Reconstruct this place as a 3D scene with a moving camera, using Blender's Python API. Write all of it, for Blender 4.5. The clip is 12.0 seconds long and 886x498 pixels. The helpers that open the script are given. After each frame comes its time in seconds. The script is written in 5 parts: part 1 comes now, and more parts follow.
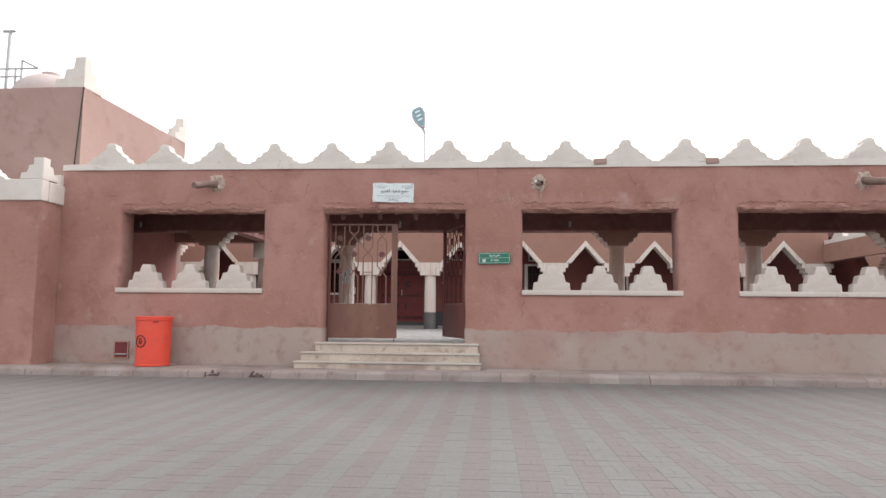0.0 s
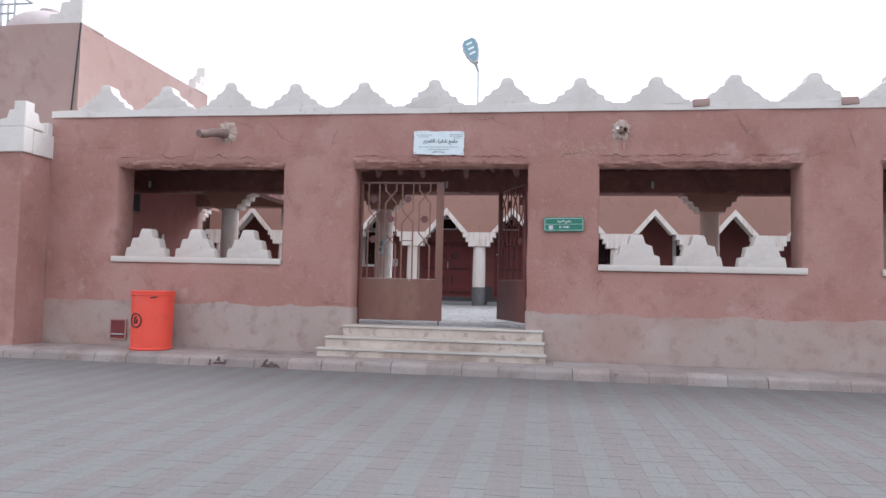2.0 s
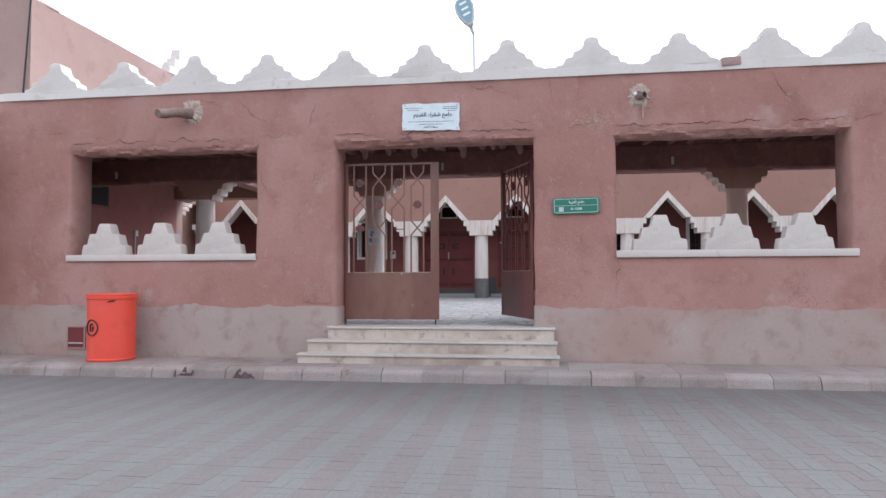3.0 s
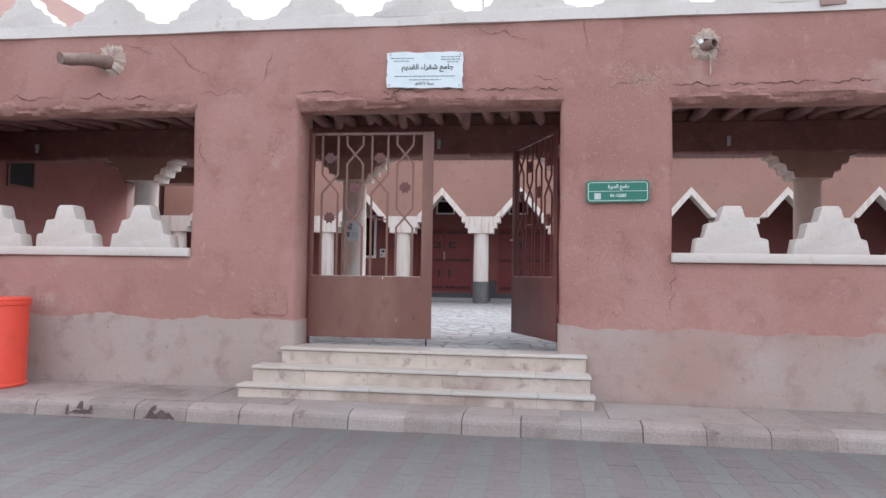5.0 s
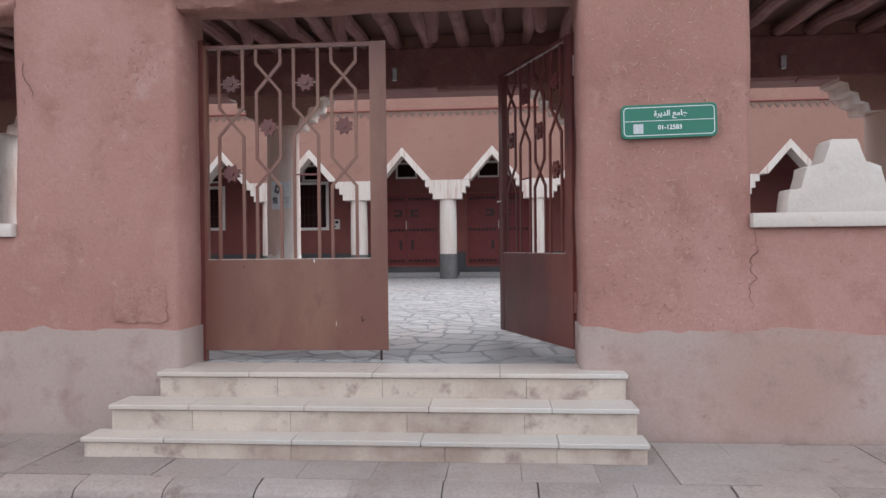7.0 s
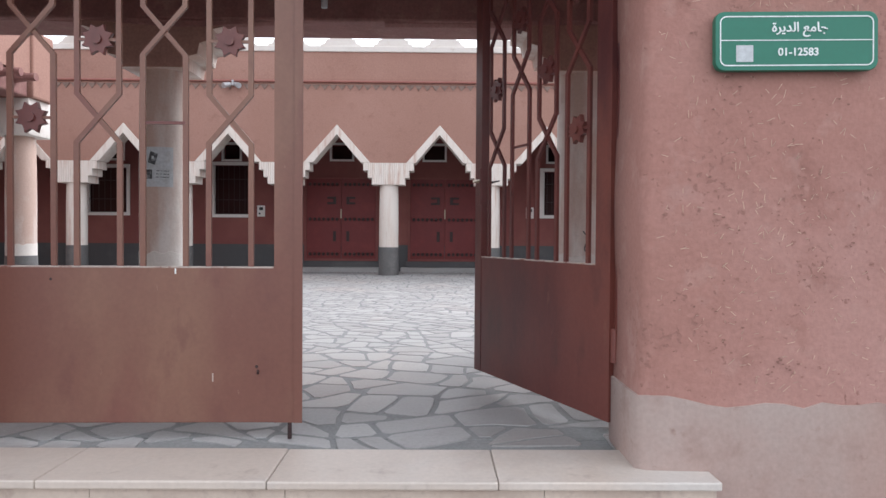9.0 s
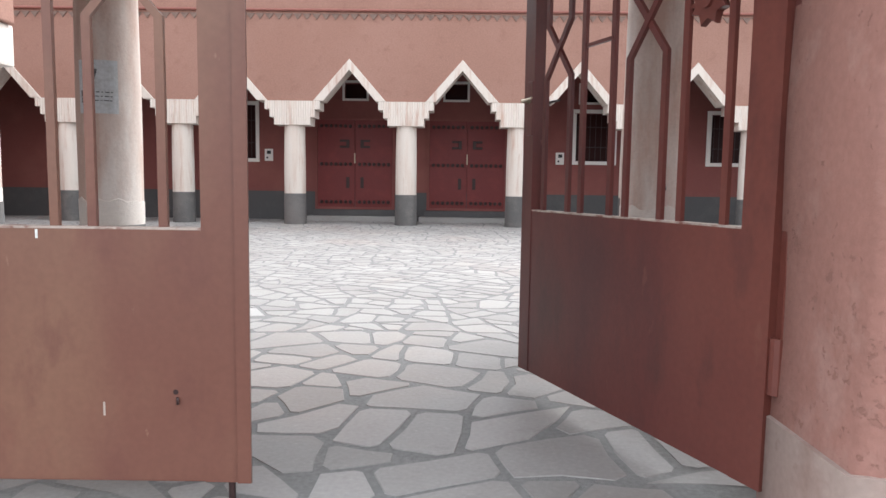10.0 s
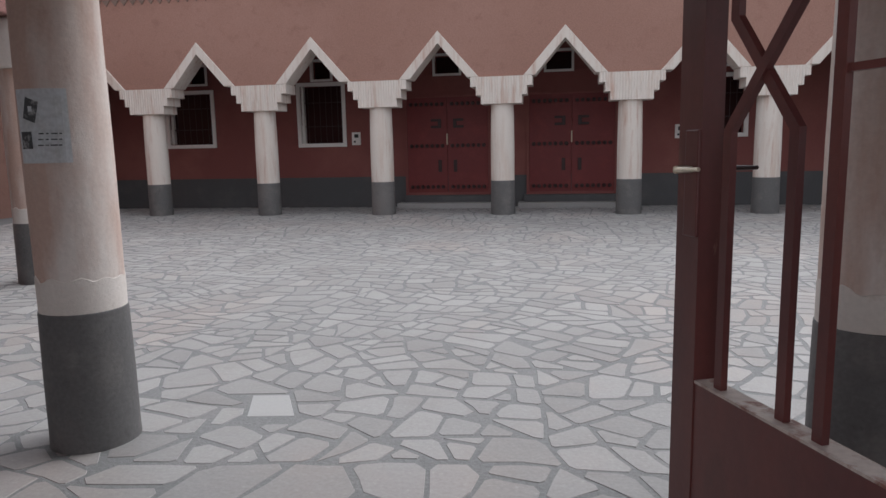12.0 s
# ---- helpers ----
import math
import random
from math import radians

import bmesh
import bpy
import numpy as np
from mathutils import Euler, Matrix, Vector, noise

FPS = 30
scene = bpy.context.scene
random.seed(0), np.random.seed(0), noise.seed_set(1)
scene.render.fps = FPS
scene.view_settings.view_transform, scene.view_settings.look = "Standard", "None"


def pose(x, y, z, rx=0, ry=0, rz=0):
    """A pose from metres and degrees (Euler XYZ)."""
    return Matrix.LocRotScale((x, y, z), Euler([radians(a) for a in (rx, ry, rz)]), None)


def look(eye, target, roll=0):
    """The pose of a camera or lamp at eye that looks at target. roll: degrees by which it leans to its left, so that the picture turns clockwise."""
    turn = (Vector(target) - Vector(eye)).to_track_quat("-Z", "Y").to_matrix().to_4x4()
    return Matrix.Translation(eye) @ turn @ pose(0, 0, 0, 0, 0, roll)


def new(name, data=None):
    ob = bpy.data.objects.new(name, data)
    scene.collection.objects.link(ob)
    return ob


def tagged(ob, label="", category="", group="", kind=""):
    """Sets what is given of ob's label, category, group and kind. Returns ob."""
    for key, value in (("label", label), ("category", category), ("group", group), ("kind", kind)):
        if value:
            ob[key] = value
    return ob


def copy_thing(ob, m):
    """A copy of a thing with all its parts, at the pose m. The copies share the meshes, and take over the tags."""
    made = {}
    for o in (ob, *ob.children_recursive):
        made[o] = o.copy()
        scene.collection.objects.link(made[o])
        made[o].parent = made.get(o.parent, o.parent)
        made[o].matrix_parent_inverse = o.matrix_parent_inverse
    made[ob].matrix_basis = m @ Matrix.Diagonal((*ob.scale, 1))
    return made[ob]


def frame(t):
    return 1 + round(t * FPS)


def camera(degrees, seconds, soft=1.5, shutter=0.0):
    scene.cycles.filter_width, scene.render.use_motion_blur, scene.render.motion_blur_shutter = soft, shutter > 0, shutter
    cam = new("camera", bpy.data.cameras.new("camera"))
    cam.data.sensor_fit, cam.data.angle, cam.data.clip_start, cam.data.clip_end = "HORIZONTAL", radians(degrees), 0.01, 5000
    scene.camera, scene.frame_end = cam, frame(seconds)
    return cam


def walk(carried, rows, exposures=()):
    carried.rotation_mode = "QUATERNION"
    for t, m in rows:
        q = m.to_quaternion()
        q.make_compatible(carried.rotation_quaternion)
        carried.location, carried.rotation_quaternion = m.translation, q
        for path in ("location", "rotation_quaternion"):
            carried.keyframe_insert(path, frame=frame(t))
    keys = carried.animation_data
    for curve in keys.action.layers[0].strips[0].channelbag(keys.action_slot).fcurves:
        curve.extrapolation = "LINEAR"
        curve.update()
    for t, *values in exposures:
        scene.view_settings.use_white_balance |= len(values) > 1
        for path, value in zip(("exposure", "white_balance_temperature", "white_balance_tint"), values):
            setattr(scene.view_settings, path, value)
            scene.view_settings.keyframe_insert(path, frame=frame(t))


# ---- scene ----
cam = camera(65.8, 12.0)
PATH = [
    (0, (2.513, -12.391, 1.126), (2.367, -10.405, 1.316), 0.5),
    (0.5, (2.408, -11.965, 1.156), (2.228, -9.978, 1.289), -1.2),
    (1, (2.306, -11.377, 1.182), (2.058, -9.398, 1.332), 0.1),
    (1.5, (2.236, -10.764, 1.205), (2.07, -8.775, 1.341), 0.2),
    (2, (2.188, -10.068, 1.218), (1.91, -8.091, 1.325), 1.3),
    (2.5, (2.127, -9.461, 1.227), (1.923, -7.473, 1.297), -0.2),
    (3, (2.109, -8.829, 1.251), (1.822, -6.851, 1.332), -0.2),
    (3.2, (2.061, -8.571, 1.232), (1.802, -6.591, 1.347), 1.8),
    (4.8, (1.816, -6.83, 1.309), (1.564, -4.848, 1.387), 1.3),
    (5, (1.797, -6.608, 1.321), (1.523, -4.628, 1.401), 0.9),
    (5.5, (1.709, -6.058, 1.325), (1.51, -4.07, 1.395), 0.7),
    (6, (1.644, -5.492, 1.323), (1.414, -3.506, 1.366), 0.7),
    (6.5, (1.568, -4.929, 1.362), (1.37, -2.939, 1.402), 0.8),
    (6.7, (1.537, -4.68, 1.391), (1.372, -2.686, 1.384), -0.8),
    (8.3, (1.379, -3.093, 1.4), (1.207, -1.101, 1.384), 1.2),
    (8.5, (1.36, -2.898, 1.431), (1.19, -0.906, 1.39), 1.1),
    (9, (1.27, -2.453, 1.45), (1.29, -0.453, 1.411), 0.4),
    (9.5, (1.25, -1.885, 1.45), (1.133, 0.109, 1.34), -0.8),
    (10, (1.223, -1.287, 1.433), (1.19, 0.704, 1.242), 0.8),
    (10.5, (1.286, -0.795, 1.492), (1.234, 1.187, 1.232), 0.2),
    (11, (1.307, -0.463, 1.619), (1.166, 1.516, 1.366), 1.5),
    (11.5, (1.234, -0.159, 1.73), (1.044, 1.8, 1.378), -1.0),
    (12, (1.258, 0.04, 1.813), (0.921, 1.989, 1.516), -1.2),
]
EXPOSURE = [(0, 0.52, 6450, 11), (0.5, 0.59, 6100, 11), (1.0, 0.58, 5900, 11), (2.5, 0.56, 5700, 11), (4.8, 0.78, 5750, 11), (5.5, 0.76, 5850, 11), (6.0, 0.72, 5900, 11), (6.5, 0.67, 5950, 11), (8.5, 0.63, 5900, 11), (9.5, 1.06, 6100, 10), (10.5, 1.14, 6200, 9), (11.2, 0.92, 6050, 10), (11.6, 0.56, 6050, 11), (12, 0.10, 6050, 11)]
walk(cam, [(t, look(eye, target, roll)) for t, eye, target, roll in PATH], EXPOSURE)

# ---- world, sun ----
SUN_UP, SUN_ROUND = 49, 48
world = bpy.data.worlds.new("sky")
scene.world = world
world.use_nodes = True
wn = world.node_tree
sky = wn.nodes.new("ShaderNodeTexSky")
sky.sky_type, sky.sun_disc = "NISHITA", False
sky.sun_elevation, sky.sun_rotation = radians(SUN_UP), radians(SUN_ROUND)
sky.air_density, sky.dust_density, sky.ozone_density = 1.0, 6.0, 0.6
wn.nodes["Background"].inputs["Strength"].default_value = 0.15
haze = wn.nodes.new("ShaderNodeHueSaturation")
haze.inputs["Saturation"].default_value, haze.inputs["Value"].default_value = 0.25, 1.9
wn.links.new(sky.outputs[0], haze.inputs["Color"])
veil = wn.nodes.new("ShaderNodeMix")
veil.data_type = "RGBA"
veil.inputs["Factor"].default_value = 0.6
veil.inputs["B"].default_value = (8.5, 8.4, 8.3, 1)
wn.links.new(haze.outputs[0], veil.inputs["A"])
wn.links.new(veil.outputs["Result"], wn.nodes["Background"].inputs["Color"])
sun = new("sun", bpy.data.lights.new("sun", "SUN"))
sun.data.energy, sun.data.angle, sun.data.color = 0.32, radians(16), (1.0, 0.96, 0.91)
sun.matrix_world = look((30 * math.cos(radians(SUN_UP)) * math.sin(radians(SUN_ROUND)), 30 * math.cos(radians(SUN_UP)) * math.cos(radians(SUN_ROUND)), 30 * math.sin(radians(SUN_UP))), (0, 0, 0))


# ---- materials ----
def material(name, base, rough=0.85, metal=0.0, spots=(), grain=60.0, grain_amount=0.12, bump=0.15, bump_scale=40.0, piece=0.0, island=0.0, streak=0.0, coat=0.0, pit=None):
    """pit: (scale, low, high, depth) of sunk gouges, whose shade is dimmed into the colour; spots: (scale, colour, low,
    high) layers of stains by noise; piece and island: how far single pieces differ in brightness.
    """
    m = bpy.data.materials.new(name)
    m.use_nodes = True
    nt = m.node_tree
    n, l = nt.nodes, nt.links
    bsdf = n["Principled BSDF"]
    bsdf.inputs["Roughness"].default_value = rough
    bsdf.inputs["Metallic"].default_value = metal
    bsdf.inputs["Coat Weight"].default_value = coat
    co = n.new("ShaderNodeTexCoord")
    geo = n.new("ShaderNodeNewGeometry")
    where = geo.outputs["Position"]
    col = n.new("ShaderNodeRGB")
    col.outputs[0].default_value = (*base, 1)
    out = col.outputs[0]
    for scale, colour, low, high in spots:
        tex = n.new("ShaderNodeTexNoise")
        tex.inputs["Scale"].default_value = scale
        tex.inputs["Detail"].default_value = 6
        tex.inputs["Roughness"].default_value = 0.6
        if streak:
            mp = n.new("ShaderNodeMapping")
            mp.inputs["Scale"].default_value = (1, 1, streak)
            l.new(where, mp.inputs["Vector"])
            l.new(mp.outputs[0], tex.inputs["Vector"])
        else:
            l.new(where, tex.inputs["Vector"])
        ramp = n.new("ShaderNodeMapRange")
        ramp.inputs["From Min"].default_value, ramp.inputs["From Max"].default_value = low, high
        l.new(tex.outputs["Fac"], ramp.inputs["Value"])
        mix = n.new("ShaderNodeMix")
        mix.data_type = "RGBA"
        l.new(ramp.outputs[0], mix.inputs["Factor"])
        l.new(out, mix.inputs["A"])
        mix.inputs["B"].default_value = (*colour, 1)
        out = mix.outputs["Result"]
    tex = n.new("ShaderNodeTexNoise")
    tex.inputs["Scale"].default_value = grain
    tex.inputs["Detail"].default_value = 4
    l.new(where, tex.inputs["Vector"])
    value = n.new("ShaderNodeMapRange")
    value.inputs["From Min"].default_value, value.inputs["From Max"].default_value = 0.3, 0.7
    value.inputs["To Min"].default_value, value.inputs["To Max"].default_value = 1 - grain_amount, 1 + grain_amount
    l.new(tex.outputs["Fac"], value.inputs["Value"])
    shade = value.outputs[0]
    for amount, source in ((piece, "object"), (island, "island")):
        if amount:
            rnd = n.new("ShaderNodeObjectInfo").outputs["Random"] if source == "object" else geo.outputs["Random Per Island"]
            r = n.new("ShaderNodeMapRange")
            r.inputs["To Min"].default_value, r.inputs["To Max"].default_value = 1 - amount, 1 + amount
            l.new(rnd, r.inputs["Value"])
            mul = n.new("ShaderNodeMath")
            mul.operation = "MULTIPLY"
            l.new(shade, mul.inputs[0])
            l.new(r.outputs[0], mul.inputs[1])
            shade = mul.outputs[0]
    hsv = n.new("ShaderNodeHueSaturation")
    l.new(shade, hsv.inputs["Value"])
    l.new(out, hsv.inputs["Color"])
    l.new(hsv.outputs[0], bsdf.inputs["Base Color"])
    hollow = None
    if pit:
        patch, fine = n.new("ShaderNodeTexNoise"), n.new("ShaderNodeTexNoise")
        patch.inputs["Scale"].default_value, fine.inputs["Scale"].default_value = 1.6, pit[0]
        fine.inputs["Detail"].default_value, fine.inputs["Roughness"].default_value = 5, 0.6
        both = n.new("ShaderNodeMath")
        both.operation = "MULTIPLY_ADD"
        both.inputs[1].default_value = 0.45
        for tx in (patch, fine):
            l.new(where, tx.inputs["Vector"])
        l.new(patch.outputs["Fac"], both.inputs[0])
        l.new(fine.outputs["Fac"], both.inputs[2])
        edge_ = n.new("ShaderNodeMapRange")
        edge_.inputs["From Min"].default_value, edge_.inputs["From Max"].default_value = pit[1], pit[2]
        l.new(both.outputs[0], edge_.inputs["Value"])
        hollow = edge_.outputs[0]
        dim = n.new("ShaderNodeMix")
        dim.data_type = "RGBA"
        dim.inputs["B"].default_value = (*[c * 0.84 for c in base], 1)
        l.new(hollow, dim.inputs["Factor"])
        l.new(hsv.outputs[0], dim.inputs["A"])
        l.new(dim.outputs["Result"], bsdf.inputs["Base Color"])
    if bump:
        btex = n.new("ShaderNodeTexNoise")
        btex.inputs["Scale"].default_value = bump_scale
        btex.inputs["Detail"].default_value = 8
        btex.inputs["Roughness"].default_value = 0.65
        l.new(where, btex.inputs["Vector"])
        b = n.new("ShaderNodeBump")
        b.inputs["Strength"].default_value = bump
        b.inputs["Distance"].default_value = 0.02
        height = btex.outputs["Fac"]
        if hollow:
            sink = n.new("ShaderNodeMath")
            sink.operation = "MULTIPLY_ADD"
            sink.inputs[1].default_value = -pit[3]
            l.new(hollow, sink.inputs[0])
            l.new(height, sink.inputs[2])
            height = sink.outputs[0]
        l.new(height, b.inputs["Height"])
        l.new(b.outputs[0], bsdf.inputs["Normal"])
    return m


# The scale-38 spots and pit put the shade of small hollows into the colour.
MUD = material("red_mud_plaster", (0.345, 0.178, 0.146), 0.95, spots=((0.6, (0.395, 0.224, 0.193), 0.42, 0.64), (1.1, (0.305, 0.150, 0.122), 0.52, 0.68), (3.2, (0.285, 0.142, 0.115), 0.54, 0.74), (6.5, (0.40, 0.238, 0.20), 0.57, 0.76), (38, (0.16, 0.08, 0.065), 0.71, 0.76), (1.7, (0.425, 0.28, 0.245), 0.60, 0.74)), grain_amount=0.07, bump=0.5, bump_scale=11, pit=(38, 0.878, 0.92, 0.45))
MUD_INNER = material("warm_mud_paint", (0.31, 0.172, 0.134), 0.92, spots=((0.6, (0.345, 0.198, 0.158), 0.45, 0.7), (4, (0.275, 0.147, 0.116), 0.55, 0.75)), bump=0.15, bump_scale=30)
MUD_DARK = material("dark_red_paint", (0.20, 0.065, 0.058), 0.85, spots=((1.0, (0.24, 0.09, 0.075), 0.45, 0.7),), bump=0.1)
SIDE_RED = material("red_side_wall_paint", (0.31, 0.125, 0.11), 0.9, spots=((1.0, (0.34, 0.15, 0.13), 0.45, 0.7), (5, (0.27, 0.105, 0.092), 0.55, 0.75)), bump=0.15)
# The building's distance haze and glare are in this colour; bricks share it.
PALE_MUD = material("pale_pink_mud", (0.35, 0.235, 0.205), 0.95, spots=((0.6, (0.39, 0.28, 0.25), 0.45, 0.7), (3, (0.30, 0.195, 0.17), 0.55, 0.75)), grain_amount=0.06, bump=0.15, bump_scale=16)
PLINTH = material("grey_pink_render", (0.368, 0.288, 0.254), 0.95, grain_amount=0.06, spots=((0.9, (0.39, 0.315, 0.285), 0.45, 0.62), (0.5, (0.36, 0.24, 0.205), 0.5, 0.66), (4, (0.29, 0.205, 0.18), 0.53, 0.72), (14, (0.26, 0.17, 0.145), 0.62, 0.78)), bump=0.12, bump_scale=30)
WHITE = material("lime_white_paint", (0.65, 0.605, 0.56), 0.9, spots=((1.5, (0.58, 0.53, 0.48), 0.48, 0.72), (9, (0.49, 0.42, 0.365), 0.60, 0.80), (30, (0.56, 0.48, 0.43), 0.62, 0.78)), grain_amount=0.04, bump=0.25, bump_scale=25)
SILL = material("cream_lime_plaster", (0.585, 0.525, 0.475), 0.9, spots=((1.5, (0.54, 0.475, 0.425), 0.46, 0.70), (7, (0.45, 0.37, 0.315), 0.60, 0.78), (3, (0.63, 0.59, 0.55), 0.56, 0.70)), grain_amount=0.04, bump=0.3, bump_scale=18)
CREAM = material("streaked_cream_paint", (0.66, 0.60, 0.545), 0.85, spots=((5, (0.55, 0.43, 0.36), 0.52, 0.8), (13, (0.50, 0.35, 0.285), 0.53, 0.72)), streak=0.10, grain_amount=0.04, bump=0.15)
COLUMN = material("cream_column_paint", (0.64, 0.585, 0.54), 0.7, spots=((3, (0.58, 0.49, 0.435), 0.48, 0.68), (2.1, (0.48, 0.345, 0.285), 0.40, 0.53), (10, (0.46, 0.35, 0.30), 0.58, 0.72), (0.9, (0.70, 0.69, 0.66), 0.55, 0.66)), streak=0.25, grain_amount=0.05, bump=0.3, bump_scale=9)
GREY = material("grey_skirting_paint", (0.112, 0.109, 0.108), 0.7, spots=((4, (0.17, 0.16, 0.152), 0.5, 0.75), (12, (0.075, 0.072, 0.07), 0.6, 0.8), (1.2, (0.16, 0.15, 0.145), 0.5, 0.7)), bump=0.15)
DARK_GREY = material("dark_grey_paint", (0.075, 0.075, 0.078), 0.75, spots=((2, (0.10, 0.10, 0.10), 0.5, 0.75),), bump=0.1)
WOOD = material("dark_log", (0.235, 0.112, 0.10), 0.85, spots=((6, (0.29, 0.17, 0.145), 0.5, 0.75), (2, (0.17, 0.078, 0.07), 0.5, 0.7)), bump=0.4, bump_scale=15)
BOARD = material("ceiling_mats", (0.16, 0.082, 0.07), 0.9, spots=((5, (0.16, 0.09, 0.07), 0.5, 0.75),), bump=0.4)
LINTEL = material("rough_mud_lintel", (0.325, 0.172, 0.142), 0.95, spots=((2, (0.37, 0.205, 0.17), 0.45, 0.65), (6, (0.235, 0.118, 0.095), 0.48, 0.7), (20, (0.40, 0.245, 0.20), 0.56, 0.8)), bump=0.9, bump_scale=14)
SPOUT_LOG = material("weathered_log", (0.215, 0.150, 0.125), 0.9, spots=((9, (0.13, 0.085, 0.07), 0.5, 0.72),), bump=0.6, bump_scale=14)
PATCH = material("pale_mud_patch", (0.48, 0.38, 0.32), 0.95, spots=((8, (0.36, 0.25, 0.205), 0.48, 0.70), (26, (0.58, 0.49, 0.42), 0.58, 0.75)), bump=0.7, bump_scale=25)
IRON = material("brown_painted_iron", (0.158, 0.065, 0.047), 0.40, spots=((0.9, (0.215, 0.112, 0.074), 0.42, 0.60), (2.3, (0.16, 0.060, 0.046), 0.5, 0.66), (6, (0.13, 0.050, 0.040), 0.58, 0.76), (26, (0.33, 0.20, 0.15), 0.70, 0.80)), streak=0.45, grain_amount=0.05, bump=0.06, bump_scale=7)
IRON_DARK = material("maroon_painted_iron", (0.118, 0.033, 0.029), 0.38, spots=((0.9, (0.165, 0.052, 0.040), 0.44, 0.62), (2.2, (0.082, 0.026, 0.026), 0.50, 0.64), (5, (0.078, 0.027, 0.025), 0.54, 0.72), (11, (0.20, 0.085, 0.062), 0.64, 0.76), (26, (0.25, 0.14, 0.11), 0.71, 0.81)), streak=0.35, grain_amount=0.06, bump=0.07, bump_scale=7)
WORN_EDGE = material("worn_pale_edge", (0.42, 0.35, 0.31), 0.6, spots=((18, (0.2, 0.09, 0.07), 0.5, 0.62),), bump=0.05)
STEEL = material("worn_steel", (0.35, 0.33, 0.30), 0.4, 0.9, bump=0.05)
BRASS = material("worn_brass", (0.50, 0.44, 0.34), 0.35, 0.9, bump=0.05)
MARBLE = material("cream_step_marble", (0.50, 0.42, 0.355), 0.5, spots=((3, (0.41, 0.335, 0.28), 0.45, 0.72), (1.2, (0.30, 0.22, 0.18), 0.51, 0.70), (7, (0.24, 0.175, 0.15), 0.57, 0.74), (34, (0.38, 0.31, 0.265), 0.6, 0.75)), grain_amount=0.05, piece=0.10, bump=0.12)
TREAD = material("pale_step_marble", (0.50, 0.435, 0.38), 0.45, spots=((3, (0.46, 0.40, 0.35), 0.45, 0.72), (1.2, (0.38, 0.31, 0.26), 0.56, 0.74), (9, (0.33, 0.27, 0.235), 0.62, 0.78), (0.7, (0.49, 0.455, 0.42), 0.5, 0.65)), grain_amount=0.05, piece=0.08, bump=0.12)
STONE = material("crazy_paving_stone", (0.306, 0.299, 0.292), 0.55, spots=((2.2, (0.278, 0.266, 0.256), 0.45, 0.7), (9, (0.25, 0.242, 0.234), 0.58, 0.80), (0.6, (0.325, 0.295, 0.278), 0.52, 0.66), (30, (0.38, 0.37, 0.36), 0.62, 0.8)), grain_amount=0.07, piece=0.15, bump=0.16, bump_scale=20)
STONE_FAR = material("crazy_paving_stone_rest", (0.306, 0.299, 0.292), 0.55, spots=((2.2, (0.278, 0.266, 0.256), 0.45, 0.7), (9, (0.25, 0.242, 0.234), 0.58, 0.80), (0.6, (0.325, 0.295, 0.278), 0.52, 0.66), (30, (0.38, 0.37, 0.36), 0.62, 0.8)), grain_amount=0.07, island=0.15, bump=0.16, bump_scale=20)
GROUT = material("grey_grout", (0.220, 0.224, 0.222), 0.95, spots=((3, (0.26, 0.256, 0.25), 0.5, 0.75), (0.8, (0.195, 0.20, 0.20), 0.5, 0.7), (40, (0.19, 0.19, 0.188), 0.6, 0.75)), bump=0.35, bump_scale=60)
PAVER = material("concrete_paver", (0.140, 0.135, 0.128), 0.9, spots=((0.8, (0.151, 0.146, 0.139), 0.42, 0.68), (0.25, (0.124, 0.118, 0.111), 0.45, 0.65), (30, (0.127, 0.122, 0.116), 0.6, 0.8)), piece=0.04, bump=0.25, bump_scale=60)
PAVER_RED = material("reddish_paver", (0.139, 0.1235, 0.1185), 0.9, spots=((0.8, (0.155, 0.132, 0.127), 0.42, 0.68), (0.25, (0.128, 0.108, 0.103), 0.45, 0.65), (30, (0.134, 0.110, 0.105), 0.6, 0.8)), piece=0.04, bump=0.25, bump_scale=60)
SAND = material("sandy_joint", (0.122, 0.114, 0.108), 0.95, spots=((2, (0.14, 0.13, 0.123), 0.45, 0.7),), bump=0.2)
KERB = material("concrete_kerb", (0.285, 0.230, 0.208), 0.9, spots=((3, (0.225, 0.185, 0.17), 0.48, 0.72), (1.3, (0.18, 0.118, 0.102), 0.54, 0.70), (9, (0.155, 0.105, 0.092), 0.60, 0.76), (0.6, (0.30, 0.265, 0.245), 0.5, 0.7)), piece=0.12, bump=0.5)
ORANGE = material("orange_plastic", (0.74, 0.075, 0.042), 0.5, spots=((5, (0.64, 0.065, 0.038), 0.5, 0.8), (2, (0.70, 0.10, 0.07), 0.55, 0.75)), grain_amount=0.04, bump=0.05)
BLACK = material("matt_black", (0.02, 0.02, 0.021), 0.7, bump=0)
INK = material("dark_ink", (0.035, 0.04, 0.042), 0.8, bump=0)
GREEN = material("green_enamel", (0.015, 0.15, 0.095), 0.4, spots=((8, (0.02, 0.17, 0.11), 0.5, 0.8),), grain_amount=0.03, bump=0)
SIGN_WHITE = material("white_enamel", (0.75, 0.78, 0.77), 0.5, bump=0)
PLAQUE = material("pale_marble_plaque", (0.66, 0.72, 0.73), 0.5, spots=((6, (0.56, 0.63, 0.65), 0.5, 0.75),), grain_amount=0.04, bump=0.03)
DOOR = material("dark_red_door_paint", (0.15, 0.022, 0.022), 0.6, spots=((3, (0.19, 0.03, 0.028), 0.5, 0.75),), bump=0.1)
